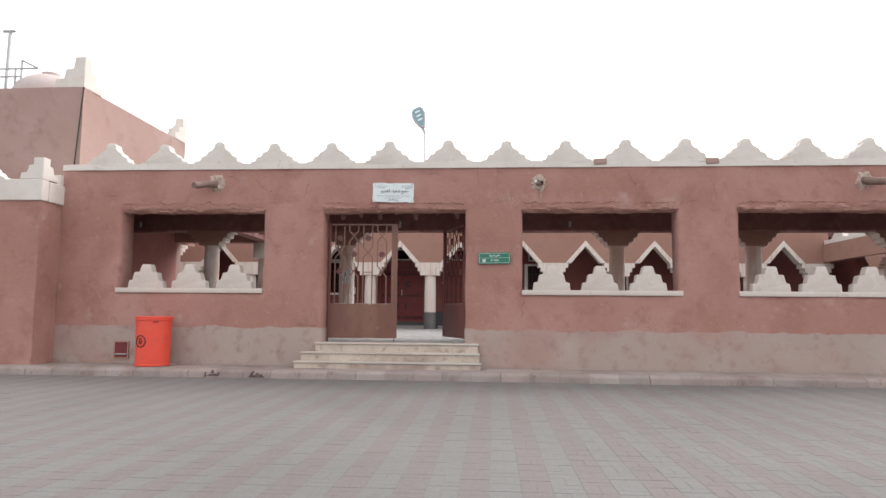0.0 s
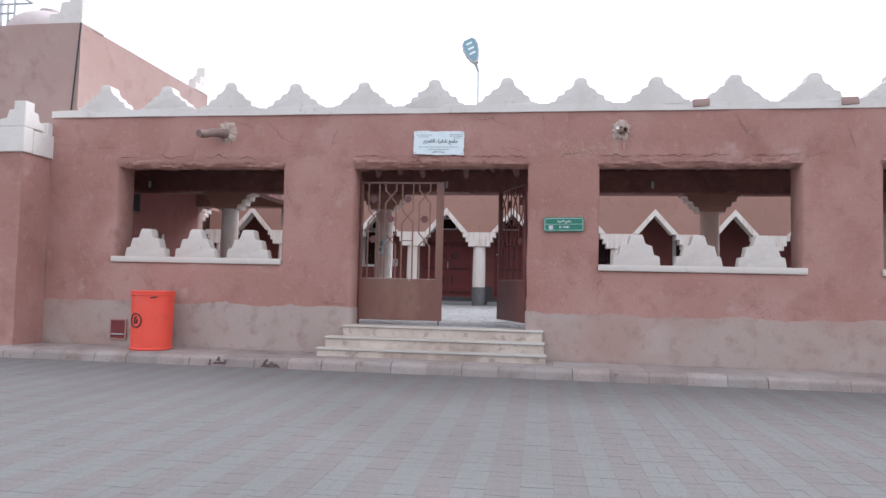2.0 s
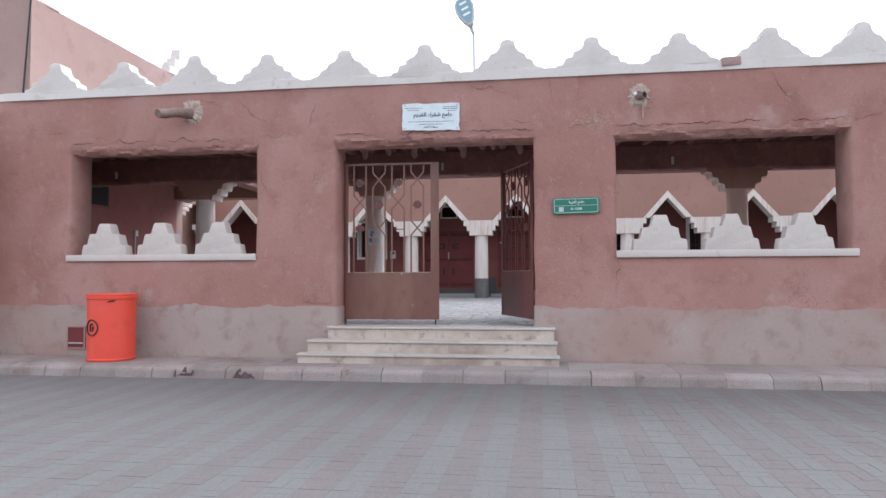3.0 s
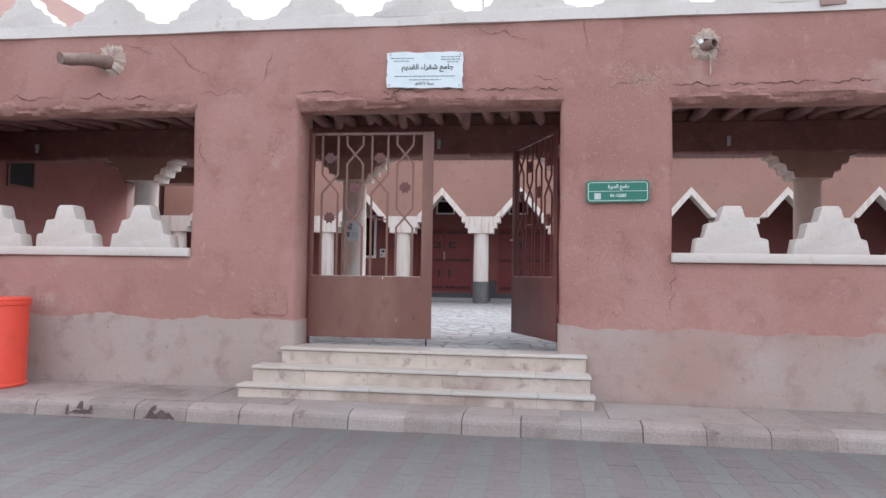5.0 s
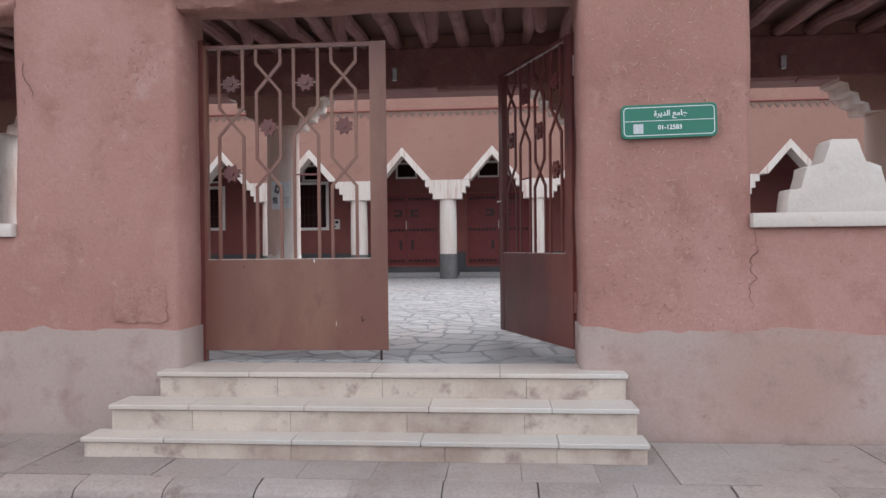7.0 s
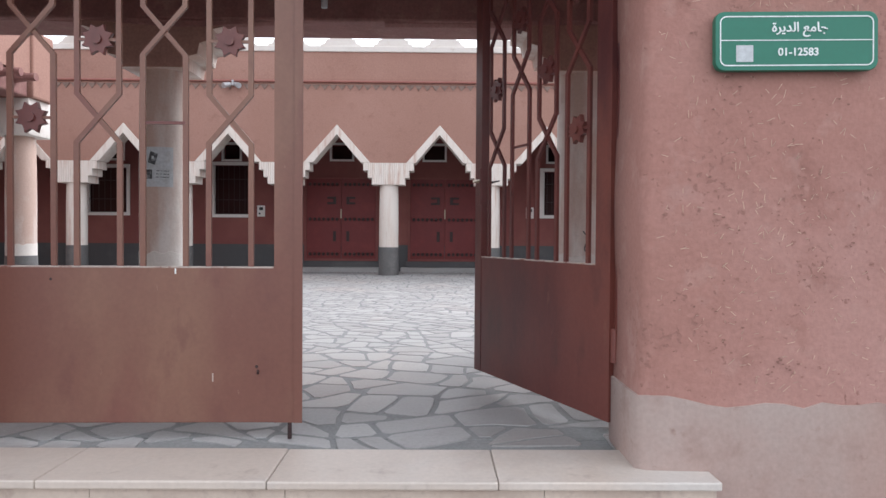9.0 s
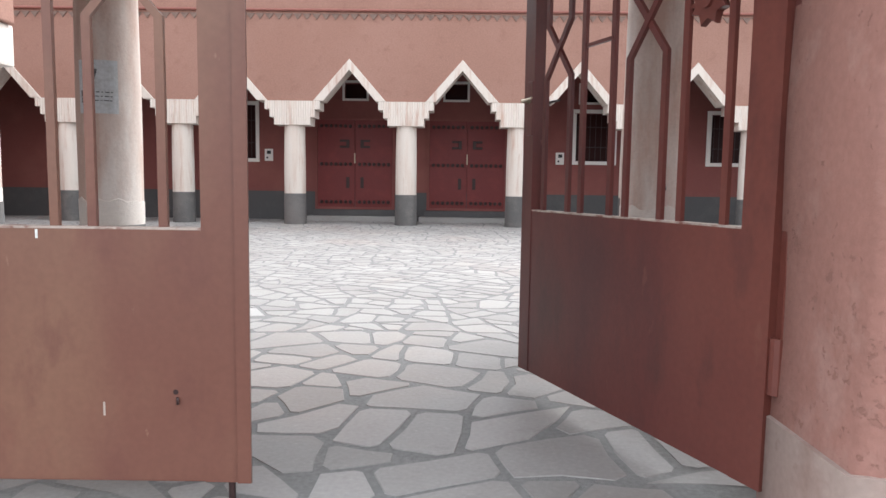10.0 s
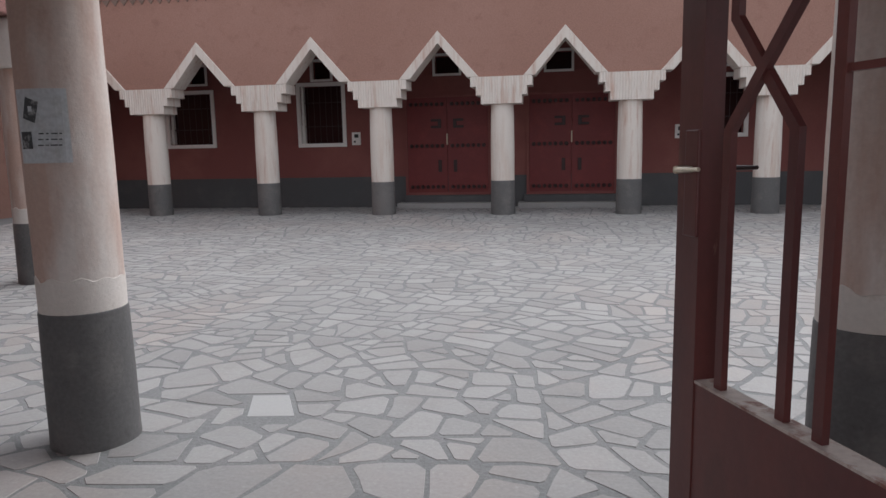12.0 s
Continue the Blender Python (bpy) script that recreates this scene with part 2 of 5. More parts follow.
STUD = material("dark_door_stud", (0.03, 0.012, 0.012), 0.5, bump=0)
FRAME = material("white_window_frame", (0.72, 0.69, 0.66), 0.7, grain_amount=0.05, bump=0.06)
PAPER = material("grey_paper", (0.50, 0.525, 0.54), 0.8, spots=((12, (0.42, 0.42, 0.41), 0.5, 0.8),), bump=0.05)
TANK = material("dusty_pink_tank", (0.47, 0.40, 0.38), 0.7, spots=((2, (0.42, 0.34, 0.32), 0.45, 0.7),), bump=0.05)
ROOF = material("dusty_roof", (0.40, 0.30, 0.25), 0.95, spots=((1, (0.34, 0.25, 0.2), 0.45, 0.7),), bump=0.3)
GREY_METAL = material("galvanised_metal", (0.42, 0.42, 0.43), 0.5, 0.6, bump=0.03)
STRAW = material("straw", (0.52, 0.38, 0.29), 0.8, island=0.25, bump=0)
LAMP_GLASS = material("lamp_lens", (0.20, 0.32, 0.36), 0.3, bump=0)
PIPE = material("red_brown_pipe", (0.26, 0.10, 0.08), 0.6, bump=0.05)
# Opaque panes: the dim interior is put into their dark red.
glass = bpy.data.materials.new("window_glass")
glass.use_nodes = True
g = glass.node_tree.nodes["Principled BSDF"]
g.inputs["Base Color"].default_value, g.inputs["Roughness"].default_value = (0.030, 0.010, 0.010, 1), 0.3
g.inputs["Specular IOR Level"].default_value = 0.15


# ---- mesh helpers ----
PIT_SHADE = material("pit_shade", (0.245, 0.128, 0.104), 1.0, island=0.2, bump=0)
PRINT = material("faded_print", (0.06, 0.063, 0.066), 0.8, spots=((40, (0.35, 0.35, 0.35), 0.5, 0.7),), bump=0)


def mesh_of(name, bm, mat, smooth=False):
    me = bpy.data.meshes.new(name)
    bmesh.ops.recalc_face_normals(bm, faces=bm.faces)
    bm.to_mesh(me)
    bm.free()
    for m in (mat if isinstance(mat, (list, tuple)) else [mat]):
        me.materials.append(m)
    if smooth:
        me.shade_smooth()
        me.set_sharp_from_angle(angle=radians(35))
    return me


def part(name, bm, mat, parent=None, label="", smooth=False, m=None):
    ob = new(name, mesh_of(name, bm, mat, smooth))
    ob.parent = parent
    if m is not None:
        ob.matrix_basis = m
    if label:
        ob["label"] = label
    return ob


def thing(name, label, category, m=None, group="", kind=""):
    ob = new(name)
    if m is not None:
        ob.matrix_basis = m
    return tagged(ob, label, category, group, kind)


def box(bm, x0, x1, y0, y1, z0, z1, bevel=0.0):
    r = bmesh.ops.create_cube(bm, size=1.0, matrix=Matrix.Translation(((x0 + x1) / 2, (y0 + y1) / 2, (z0 + z1) / 2)) @ Matrix.Diagonal((x1 - x0, y1 - y0, z1 - z0, 1)))
    if bevel:
        edges = list({e for v in r["verts"] for e in v.link_edges})
        bmesh.ops.bevel(bm, geom=edges, offset=bevel, segments=2, affect="EDGES", profile=0.5)
    return bm


def boxed(*a, **k):
    return box(bmesh.new(), *a, **k)


def rod(bm, a, b, r, r2=None, seg=12, wobble=0.0, rings=1, seed=0):
    """A tapered round bar from a to b, with an uneven run when wobble is given."""
    a, b = Vector(a), Vector(b)
    q = (b - a).to_track_quat("Z", "Y").to_matrix()
    r2 = r if r2 is None else r2
    loops = []
    for i in range(rings + 1):
        t = i / rings
        c = a.lerp(b, t)
        if wobble:
            c = c + q @ Vector((noise.noise((t * 3, seed, 0)), noise.noise((t * 3, seed, 9)), 0)) * wobble
        rr = r + (r2 - r) * t
        if wobble:
            rr *= 1 + 0.18 * noise.noise((t * 5, seed, 4))
        loops.append([bm.verts.new(c + q @ Vector((math.cos(2 * math.pi * k / seg) * rr, math.sin(2 * math.pi * k / seg) * rr, 0))) for k in range(seg)])
    for p, n in zip(loops, loops[1:]):
        for k in range(seg):
            bm.faces.new((p[k], p[(k + 1) % seg], n[(k + 1) % seg], n[k]))
    bm.faces.new(loops[0][::-1])
    bm.faces.new(loops[-1])
    return bm


def rodded(*a, **k):
    return rod(bmesh.new(), *a, **k)


def prism(bm, outline, y0, y1, bevel=0.0):
    """An outline in x, z drawn out from y0 to y1."""
    f = [bm.verts.new((x, y0, z)) for x, z in outline]
    b = [bm.verts.new((x, y1, z)) for x, z in outline]
    faces = [bm.faces.new(f), bm.faces.new(b[::-1])]
    k = len(f)
    for i in range(k):
        faces.append(bm.faces.new((f[i], f[(i + 1) % k], b[(i + 1) % k], b[i])))
    if bevel:
        edges = list(faces[0].edges) + list(faces[1].edges)
        bmesh.ops.bevel(bm, geom=edges, offset=bevel, segments=2, affect="EDGES", profile=0.5)
    return bm


def lathe(bm, profile, seg=24):
    """A profile of (radius, z) turned about z."""
    rings = [[bm.verts.new((r * math.cos(2 * math.pi * k / seg), r * math.sin(2 * math.pi * k / seg), z)) for k in range(seg)] for r, z in profile]
    for p, n in zip(rings, rings[1:]):
        for k in range(seg):
            bm.faces.new((p[k], p[(k + 1) % seg], n[(k + 1) % seg], n[k]))
    bm.faces.new(rings[0][::-1])
    bm.faces.new(rings[-1])
    return bm


def strip(bm, path, w, y0, y1):
    """A flat bar of width w along a path in x, z."""
    left, right = [], []
    for i, p in enumerate(path):
        a, b = Vector(path[max(i - 1, 0)]), Vector(path[min(i + 1, len(path) - 1)])
        d = (b - a).normalized()
        nrm = Vector((-d.y, d.x)) * w / 2
        left.append(Vector(p) + nrm)
        right.append(Vector(p) - nrm)
    for i in range(len(path) - 1):
        prism(bm, [tuple(left[i]), tuple(left[i + 1]), tuple(right[i + 1]), tuple(right[i])], y0, y1)
    return bm


def mud_wall(name, x0, x1, z0, z1, y0, y1, openings=(), step=0.13, rough=0.012, soft=0.04, mat=MUD, m=None, seed=0.0, ragged=0.0, soft_ends=()):
    """A thick, uneven mud wall in the x, z plane with openings through it; its outer face is y0."""
    xs, zs = {x0, x1}, {z0, z1}
    for e in soft_ends:
        xs |= {e - soft, e + soft} & {v for v in (e - soft, e + soft) if x0 < v < x1}
    for a, b, c, d in openings:
        for v in (a - soft, a, b, b + soft):
            if x0 <= v <= x1:
                xs.add(v)
        for v in (c - soft, c, d, d + soft):
            if z0 <= v <= z1:
                zs.add(v)

    def fill(vals):
        vals = sorted(vals)
        out = [vals[0]]
        for p, q in zip(vals, vals[1:]):
            if q - p < 1e-4:
                continue
            k = max(1, round((q - p) / step))
            out += [p + (q - p) * i / k for i in range(1, k + 1)]
        return out
    xs, zs = fill(xs), fill(zs)

    def solid(i, j):
        if not (0 <= i < len(xs) - 1 and 0 <= j < len(zs) - 1):
            return False
        cx, cz = (xs[i] + xs[i + 1]) / 2, (zs[j] + zs[j + 1]) / 2
        return not any(a < cx < b and c < cz < d for a, b, c, d in openings)
    bm, memo = bmesh.new(), {}

    def vert(i, j, back):
        key = (i, j, back)
        if key not in memo:
            x, z = xs[i], zs[j]
            v = Vector((x * 1.1 + seed, 3.1 * back, z * 1.1))
            d = noise.noise(v) * rough * 1.6 + noise.noise(v * 2.6) * rough
            rim = openings and any(abs(x - e) < 1e-4 and c - 1e-4 <= z <= dd + 1e-4 for a, b, c, dd in openings for e in (a, b)) or any((abs(z - e) < 1e-4) and a - 1e-4 <= x <= b + 1e-4 for a, b, c, dd in openings for e in (c, dd))
            yy = (y1 - d) if back else (y0 + d)
            if rim:
                yy += -0.022 if back else 0.022
                x += noise.noise((z * 2.2, x, 5 + seed)) * 0.009
                z += noise.noise((x * 2.2, z, 8 + seed)) * 0.015
            if any(abs(x - e) < 1e-4 for e in soft_ends):
                yy += -0.022 if back else 0.022
            if ragged and j == len(zs) - 1:
                z += ragged * (noise.noise((x * 1.7, seed, 2)) + 0.6 * noise.noise((x * 5.5, seed, 6)) + 0.35 * noise.noise((x * 14, seed, 9)))
            memo[key] = bm.verts.new((x, yy, z))
        return memo[key]
    for i in range(len(xs) - 1):
        for j in range(len(zs) - 1):
            if not solid(i, j):
                continue
            bm.faces.new((vert(i, j, 0), vert(i + 1, j, 0), vert(i + 1, j + 1, 0), vert(i, j + 1, 0)))
            bm.faces.new((vert(i, j, 1), vert(i, j + 1, 1), vert(i + 1, j + 1, 1), vert(i + 1, j, 1)))
            if not solid(i - 1, j):
                bm.faces.new((vert(i, j, 0), vert(i, j + 1, 0), vert(i, j + 1, 1), vert(i, j, 1)))
            if not solid(i + 1, j):
                bm.faces.new((vert(i + 1, j, 0), vert(i + 1, j, 1), vert(i + 1, j + 1, 1), vert(i + 1, j + 1, 0)))
            if not solid(i, j - 1):
                bm.faces.new((vert(i, j, 0), vert(i, j, 1), vert(i + 1, j, 1), vert(i + 1, j, 0)))
            if not solid(i, j + 1):
                bm.faces.new((vert(i, j + 1, 0), vert(i + 1, j + 1, 0), vert(i + 1, j + 1, 1), vert(i, j + 1, 1)))
    ob = part(name, bm, mat, smooth=False)
    for p in ob.data.polygons:
        p.use_smooth = True
    ob.data.set_sharp_from_angle(angle=radians(70))
    if m is not None:
        ob.matrix_basis = m
    return tagged(ob, kind="structure")


# ---- plan ----
FLOOR = 0.60          # courtyard floor
PAVE = 0.17           # raised pavement along the wall
TOP = 3.82            # top of the street wall
T = 0.45              # its thickness
HEAD = 3.03
WINDOWS = ((-4.50, -1.74), (3.04, 5.80), (6.85, 9.60), (10.65, 13.40))
GATE = (-0.61, 2.01)
COLS = (-3.80, -0.715, 2.315, 5.17, 8.03, 10.93)
NEAR_Y = 2.56
FAR_Y = 12.0
FAR_COLS = (-8.62, -6.38, -4.14, -1.93, 0.255, 2.42, 4.63, 6.94, 9.22, 11.43, 13.66)
FAR_APEX = (-7.50, -5.30, -3.11, -0.83, 1.33, 3.575, 5.776, 8.17, 10.36, 12.555)

# ---- structure ----
tagged(part("ground", boxed(-400, 400, -400, 400, -0.4, -0.03), SAND), "wide flat sandy ground round the mosque", "ground", kind="structure")
openings = [(a, b, 1.50, HEAD) for a, b in WINDOWS] + [(GATE[0], GATE[1], -0.1, HEAD)]
mud_wall("wall_front", -5.70, 15.0, -0.1, TOP, 0.0, T, openings)
tagged(mud_wall("plinth_left", -5.71, GATE[0] + 0.012, -0.1, 0.86, -0.007, T - 0.02, mat=PLINTH, ragged=0.055, step=0.07, soft_ends=(GATE[0] + 0.012,)), "grey-pink rendered plinth at the foot of the wall", "plinth")
tagged(mud_wall("plinth_right", GATE[1] - 0.012, 15.0, -0.1, 0.85, -0.007, T - 0.02, mat=PLINTH, ragged=0.055, step=0.07, soft_ends=(GATE[1] - 0.012,)), "grey-pink rendered plinth at the foot of the wall", "plinth")
tagged(part("wall_end", boxed(14.95, 15.3, -0.3, 14.5, 0, 3.6), MUD_DARK), kind="structure")


def wall_y(x, z):
    """The depth of the street wall's uneven face."""
    v = Vector((x * 1.1, 0, z * 1.1))
    return noise.noise(v) * 0.0192 + noise.noise(v * 2.6) * 0.012


def merlon(w, h, d, seed=0):
    """A rounded, stepped crest with a bell outline."""
    half = [(0.47, 0.0), (0.452, 0.115), (0.430, 0.145), (0.362, 0.160), (0.335, 0.34), (0.312, 0.375), (0.248, 0.395), (0.222, 0.545), (0.198, 0.585), (0.140, 0.620), (0.112, 0.735), (0.092, 0.775), (0.094, 0.885), (0.070, 0.965), (0.025, 1.0)]
    r = random.Random(seed)
    pts = [(x * w * (1 + r.uniform(-0.04, 0.04)), z * h) for x, z in half]
    pts2 = [(-x * w * (1 + r.uniform(-0.04, 0.04)), z * h) for x, z in half]
    return prism(bmesh.new(), pts + pts2[::-1], -d / 2, d / 2, bevel=0.006)


tagged(mud_wall("parapet_band", -5.72, 15.0, TOP - 0.012, TOP + 0.10, -0.026, 0.30, mat=WHITE, step=0.09, rough=0.012, ragged=0.02, seed=21.0), "low white painted band along the wall top", "parapet")
SHIFT = (0.03, 0.024, 0.012, 0.012, 0.032, 0.04, 0.056, 0.06, 0.064, 0.064, 0.048, 0.032)
CRESTS = [-4.82 + 1.074 * k + (SHIFT[k] if k < len(SHIFT) else 0.0) for k in range(19)]
for k, x in enumerate(CRESTS):
    ob = part("merlon", merlon(1.0, 0.415 + random.Random(k).uniform(-0.02, 0.03), 0.23, k), WHITE, smooth=True, m=pose(x, 0.095, TOP + 0.075, 0, random.Random(k).uniform(-1.5, 1.5)))
    tagged(ob, "white painted stepped crest on the street wall top", "merlon", "merlons along the street wall")


for x in (4.44, 6.42):
    ob = part("mud_brick", boxed(-0.115, 0.115, -0.14, 0.14, -0.055, 0.055, bevel=0.012), PALE_MUD, smooth=True, m=pose(x, 0.10, TOP + 0.088, 0, -3, 4))
    tagged(ob, "bare brown mud brick lying between two crests", "brick", "bare bricks on the street wall")


def sill_merlon(w, h, d, seed, m):
    """A slab of plaster with three sloping, round-edged steps a side."""
    r = random.Random(seed)
    half = [(0.500, -0.03), (0.470, 0.285), (0.450, 0.315), (0.358, 0.325), (0.328, 0.625), (0.306, 0.655), (0.172, 0.665), (0.138, 0.945), (0.104, 1.0)]
    sides = []
    for s in (1, -1):
        k = r.uniform(0.96, 1.04)
        sides.append([(s * x * w * k + r.uniform(-0.006, 0.006), z * h * (1 if z in (-0.03, 1.0) else r.uniform(0.97, 1.03))) for x, z in half])
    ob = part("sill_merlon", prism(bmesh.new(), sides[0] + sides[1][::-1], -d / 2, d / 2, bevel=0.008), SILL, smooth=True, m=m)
    return tagged(ob, "white stepped plaster crest standing on the window sill", "merlon", "crests on the window sills")


for n, (a, b) in enumerate(WINDOWS):
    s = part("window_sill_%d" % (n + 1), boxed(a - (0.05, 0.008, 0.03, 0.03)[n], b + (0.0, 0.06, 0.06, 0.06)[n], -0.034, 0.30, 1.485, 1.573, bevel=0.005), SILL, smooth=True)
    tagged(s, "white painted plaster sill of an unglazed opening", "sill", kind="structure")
    r_tilt = [random.Random(n * 5 + k).uniform(-1.0, 1.0) for k in range(3)]
    for k in range(3):
        x = a + (0.53 + 0.845 * k) * (b - a) / 2.76
        sill_merlon(0.665, 0.44, 0.17, n * 7 + k, pose(x, 0.0535, 1.571, 0, r_tilt[k], 0))


def lintel(x0, x1, seed):
    """A ragged roll of mud over an opening."""
    bm = bmesh.new()
    k, seg = 150, 18
    loops = []
    for i in range(k + 1):
        x = x0 + (x1 - x0) * i / k
        loop = []
        for j in range(seg):
            a = 2 * math.pi * j / seg
            r = 1 + 0.26 * noise.noise((x * 2.3, math.cos(a), math.sin(a) + seed)) + 0.22 * noise.noise((x * 7, 2 * math.cos(a), 2 * math.sin(a) + seed)) + 0.10 * noise.noise((x * 21, 4 * math.cos(a), 4 * math.sin(a) + seed))
            loop.append(bm.verts.new((x, 0.098 + 0.105 * r * math.cos(a), HEAD + 0.04 + 0.088 * r * math.sin(a) + 0.022 * noise.noise((x * 1.3, seed, 0)))))
        loops.append(loop)
    for p, n in zip(loops, loops[1:]):
        for j in range(seg):
            bm.faces.new((p[j], p[(j + 1) % seg], n[(j + 1) % seg], n[j]))
    bm.faces.new(loops[0])
    bm.faces.new(loops[-1])
    return bm


for n, (a, b) in enumerate((*WINDOWS, GATE)):
    tagged(part("lintel_%d" % (n + 1), lintel(a - 0.02, b + 0.02, n * 3.3), LINTEL, smooth=True), "ragged mud-plastered lintel over an opening", "lintel", kind="structure")


# cracks, straw and pits in the mud plaster; dark flats carry the shade of cracks and pits
def crack(bm, x, z, dx, dz, n, w, seed):
    r = random.Random(seed)
    size = math.hypot(dx, dz)
    nx, nz = -dz / size, dx / size
    pts = []
    for i in range(3 * n + 1):
        t = i / (3 * n)
        off = size * (0.10 * noise.noise((t * 3.1, seed, 1)) + 0.06 * noise.noise((t * 9, seed, 4))) * min(1, 6 * t) + r.uniform(-0.004, 0.004)
        off = max(-0.05, min(0.05, off))
        pts.append((x + dx * t + nx * off, z + dz * t + nz * off, w * (0.25 + math.sin(math.pi * min(0.97, t + 0.03))) * r.uniform(0.35, 1.3)))
    for (xa, za, wa), (xb, zb, wb) in zip(pts, pts[1:]):
        d = Vector((xb - xa, zb - za)).normalized()
        nx, nz = -d.y, d.x
        q = [(xa + nx * wa, za + nz * wa), (xb + nx * wb, zb + nz * wb), (xb - nx * wb, zb - nz * wb), (xa - nx * wa, za - nz * wa)]
        bm.faces.new([bm.verts.new((u, wall_y(u, v) - 0.006, v)) for u, v in q])


bm = bmesh.new()
for n, (a, b) in enumerate((*WINDOWS, GATE)):
    x = a
    while x < b - 0.1:
        run = random.Random(n * 31 + int(x * 10)).uniform(0.2, 0.7)
        crack(bm, x, HEAD + 0.125 + 0.03 * noise.noise((x, n, 0)), min(run, b - x), 0.03 * noise.noise((x, n, 3)), max(4, int(run * 14)), 0.0042, int(x * 100))
        x += run + random.Random(int(x * 50)).choice((0.02, 0.05, 0.3))
for args in ((-2.55, 3.72, 0.35, -0.13, 7), (-2.05, 3.75, 0.50, -0.50, 12), (-1.68, 3.16, 0.45, 0.03, 8), (-0.9, 3.6, -0.12, -0.35, 6), (2.02, 3.20, -0.35, 0.10, 8), (2.20, 3.88, 0.05, -0.35, 8), (2.35, 3.15, 0.5, 0.06, 8),
             (1.2, 3.75, 0.5, -0.12, 8), (3.05, 1.48, -0.02, -0.5, 16), (4.9, 3.75, 0.25, -0.4, 8), (5.85, 3.12, 0.35, 0.10, 6), (6.4, 3.6, 0.1, -0.4, 7), (-4.9, 3.3, 0.35, 0.02, 6), (-1.7, 2.7, 0.1, -0.3, 6)):
    crack(bm, *args, 0.0020, int(args[0] * 77))
tagged(part("wall_cracks", bm, material("crack_shadow", (0.10, 0.045, 0.036), 1.0, bump=0)), "thin jagged cracks in the mud plaster", "cracks", kind="stuff")
bm = bmesh.new()
r = random.Random(12)
for k in range(1900):
    x, z = (r.gauss(2.42, 0.22) + 0.1 * (k % 2), r.uniform(0.9, 3.4)) if k % 3 == 1 else (r.gauss(2.80, 0.13), r.gauss(3.22, 0.065)) if k % 6 == 2 else (r.uniform(-5.4, 8), r.uniform(0.9, 3.7))
    if any(a - 0.05 < x < b + 0.05 and z < HEAD + 0.15 and z > (1.4 if (a, b) != GATE else 0) for a, b in (*WINDOWS, GATE)):
        continue
    a, h, w = r.uniform(0, math.pi), r.uniform(0.003, 0.015) * (1.5 if k % 6 == 2 else 1), 0.0011 if k % 6 == 2 else 0.0009
    dx, dz = math.cos(a) * h, math.sin(a) * h
    nx, nz = -math.sin(a) * w, math.cos(a) * w
    y = wall_y(x, z) - 0.006
    bm.faces.new([bm.verts.new((x + p * dx + q * nx, y + s, z + p * dz + q * nz)) for p, q, s in ((-1, -1, 0.004), (1, -1, -0.002), (1, 1, -0.002), (-1, 1, 0.004))])
tagged(part("straw_in_plaster", bm, STRAW), "short pale straw bits stuck in the mud plaster", "straw", kind="stuff")

# Flat dark flecks stand for the shade inside small pits.
bm = bmesh.new()
r = random.Random(41)
for k in range(110):
    cx, cz = (r.uniform(2.10, 2.75), r.uniform(0.92, 2.6)) if k % 2 == 0 else (r.uniform(-5.4, 9), r.uniform(0.9, 3.7))
    spread = r.uniform(0.02, 0.10)
    for q in range(r.randint(2, 7)):
        x, z, s = cx + r.gauss(0, spread), cz + r.gauss(0, spread * 0.5), r.uniform(0.002, 0.0065)
        if any(a - 0.06 < x < b + 0.06 and (1.42 if (a, b) != GATE else 0) < z < HEAD + 0.16 for a, b in (*WINDOWS, GATE)):
            continue
        bm.faces.new([bm.verts.new((x + s * r.uniform(0.6, 1.5) * math.cos(a), wall_y(x, z) - 0.006, z + s * r.uniform(0.3, 0.9) * math.sin(a))) for a in [2 * math.pi * i / 7 for i in range(7)]])
tagged(part("plaster_pits", bm, PIT_SHADE), "flat dark flecks for the shade in small plaster pits", "pits", kind="stuff")

r = random.Random(9)
edge = []
for i in range(36):
    t = i / 9
    s, u = int(t), t - int(t)
    p = ((-0.5 + u, -0.5), (0.5, -0.5 + u), (0.5 - u, 0.5), (-0.5, 0.5 - u))[s]
    edge.append((-0.865 + p[0] * 0.36 + r.uniform(-0.014, 0.014), 1.04 + p[1] * 0.25 + r.uniform(-0.014, 0.014)))
tagged(part("plaster_scar", prism(bmesh.new(), edge, wall_y(-0.86, 1.04) - 0.004, 0.05), LINTEL), "rough rectangular mud repair beside the gate", "plaster repair", kind="structure")

# ---- pavement, kerb, road ----
tagged(part("pavement", boxed(-12, 15, -0.79, 0.02, -0.05, PAVE - 0.012), SAND), "raised pavement along the street wall", "pavement", kind="structure")
tagged(part("road", boxed(-30, 40, -40, -0.93, -0.05, 0.0243), SAND), "sand-jointed paved street in front of the mosque", "road", kind="structure")

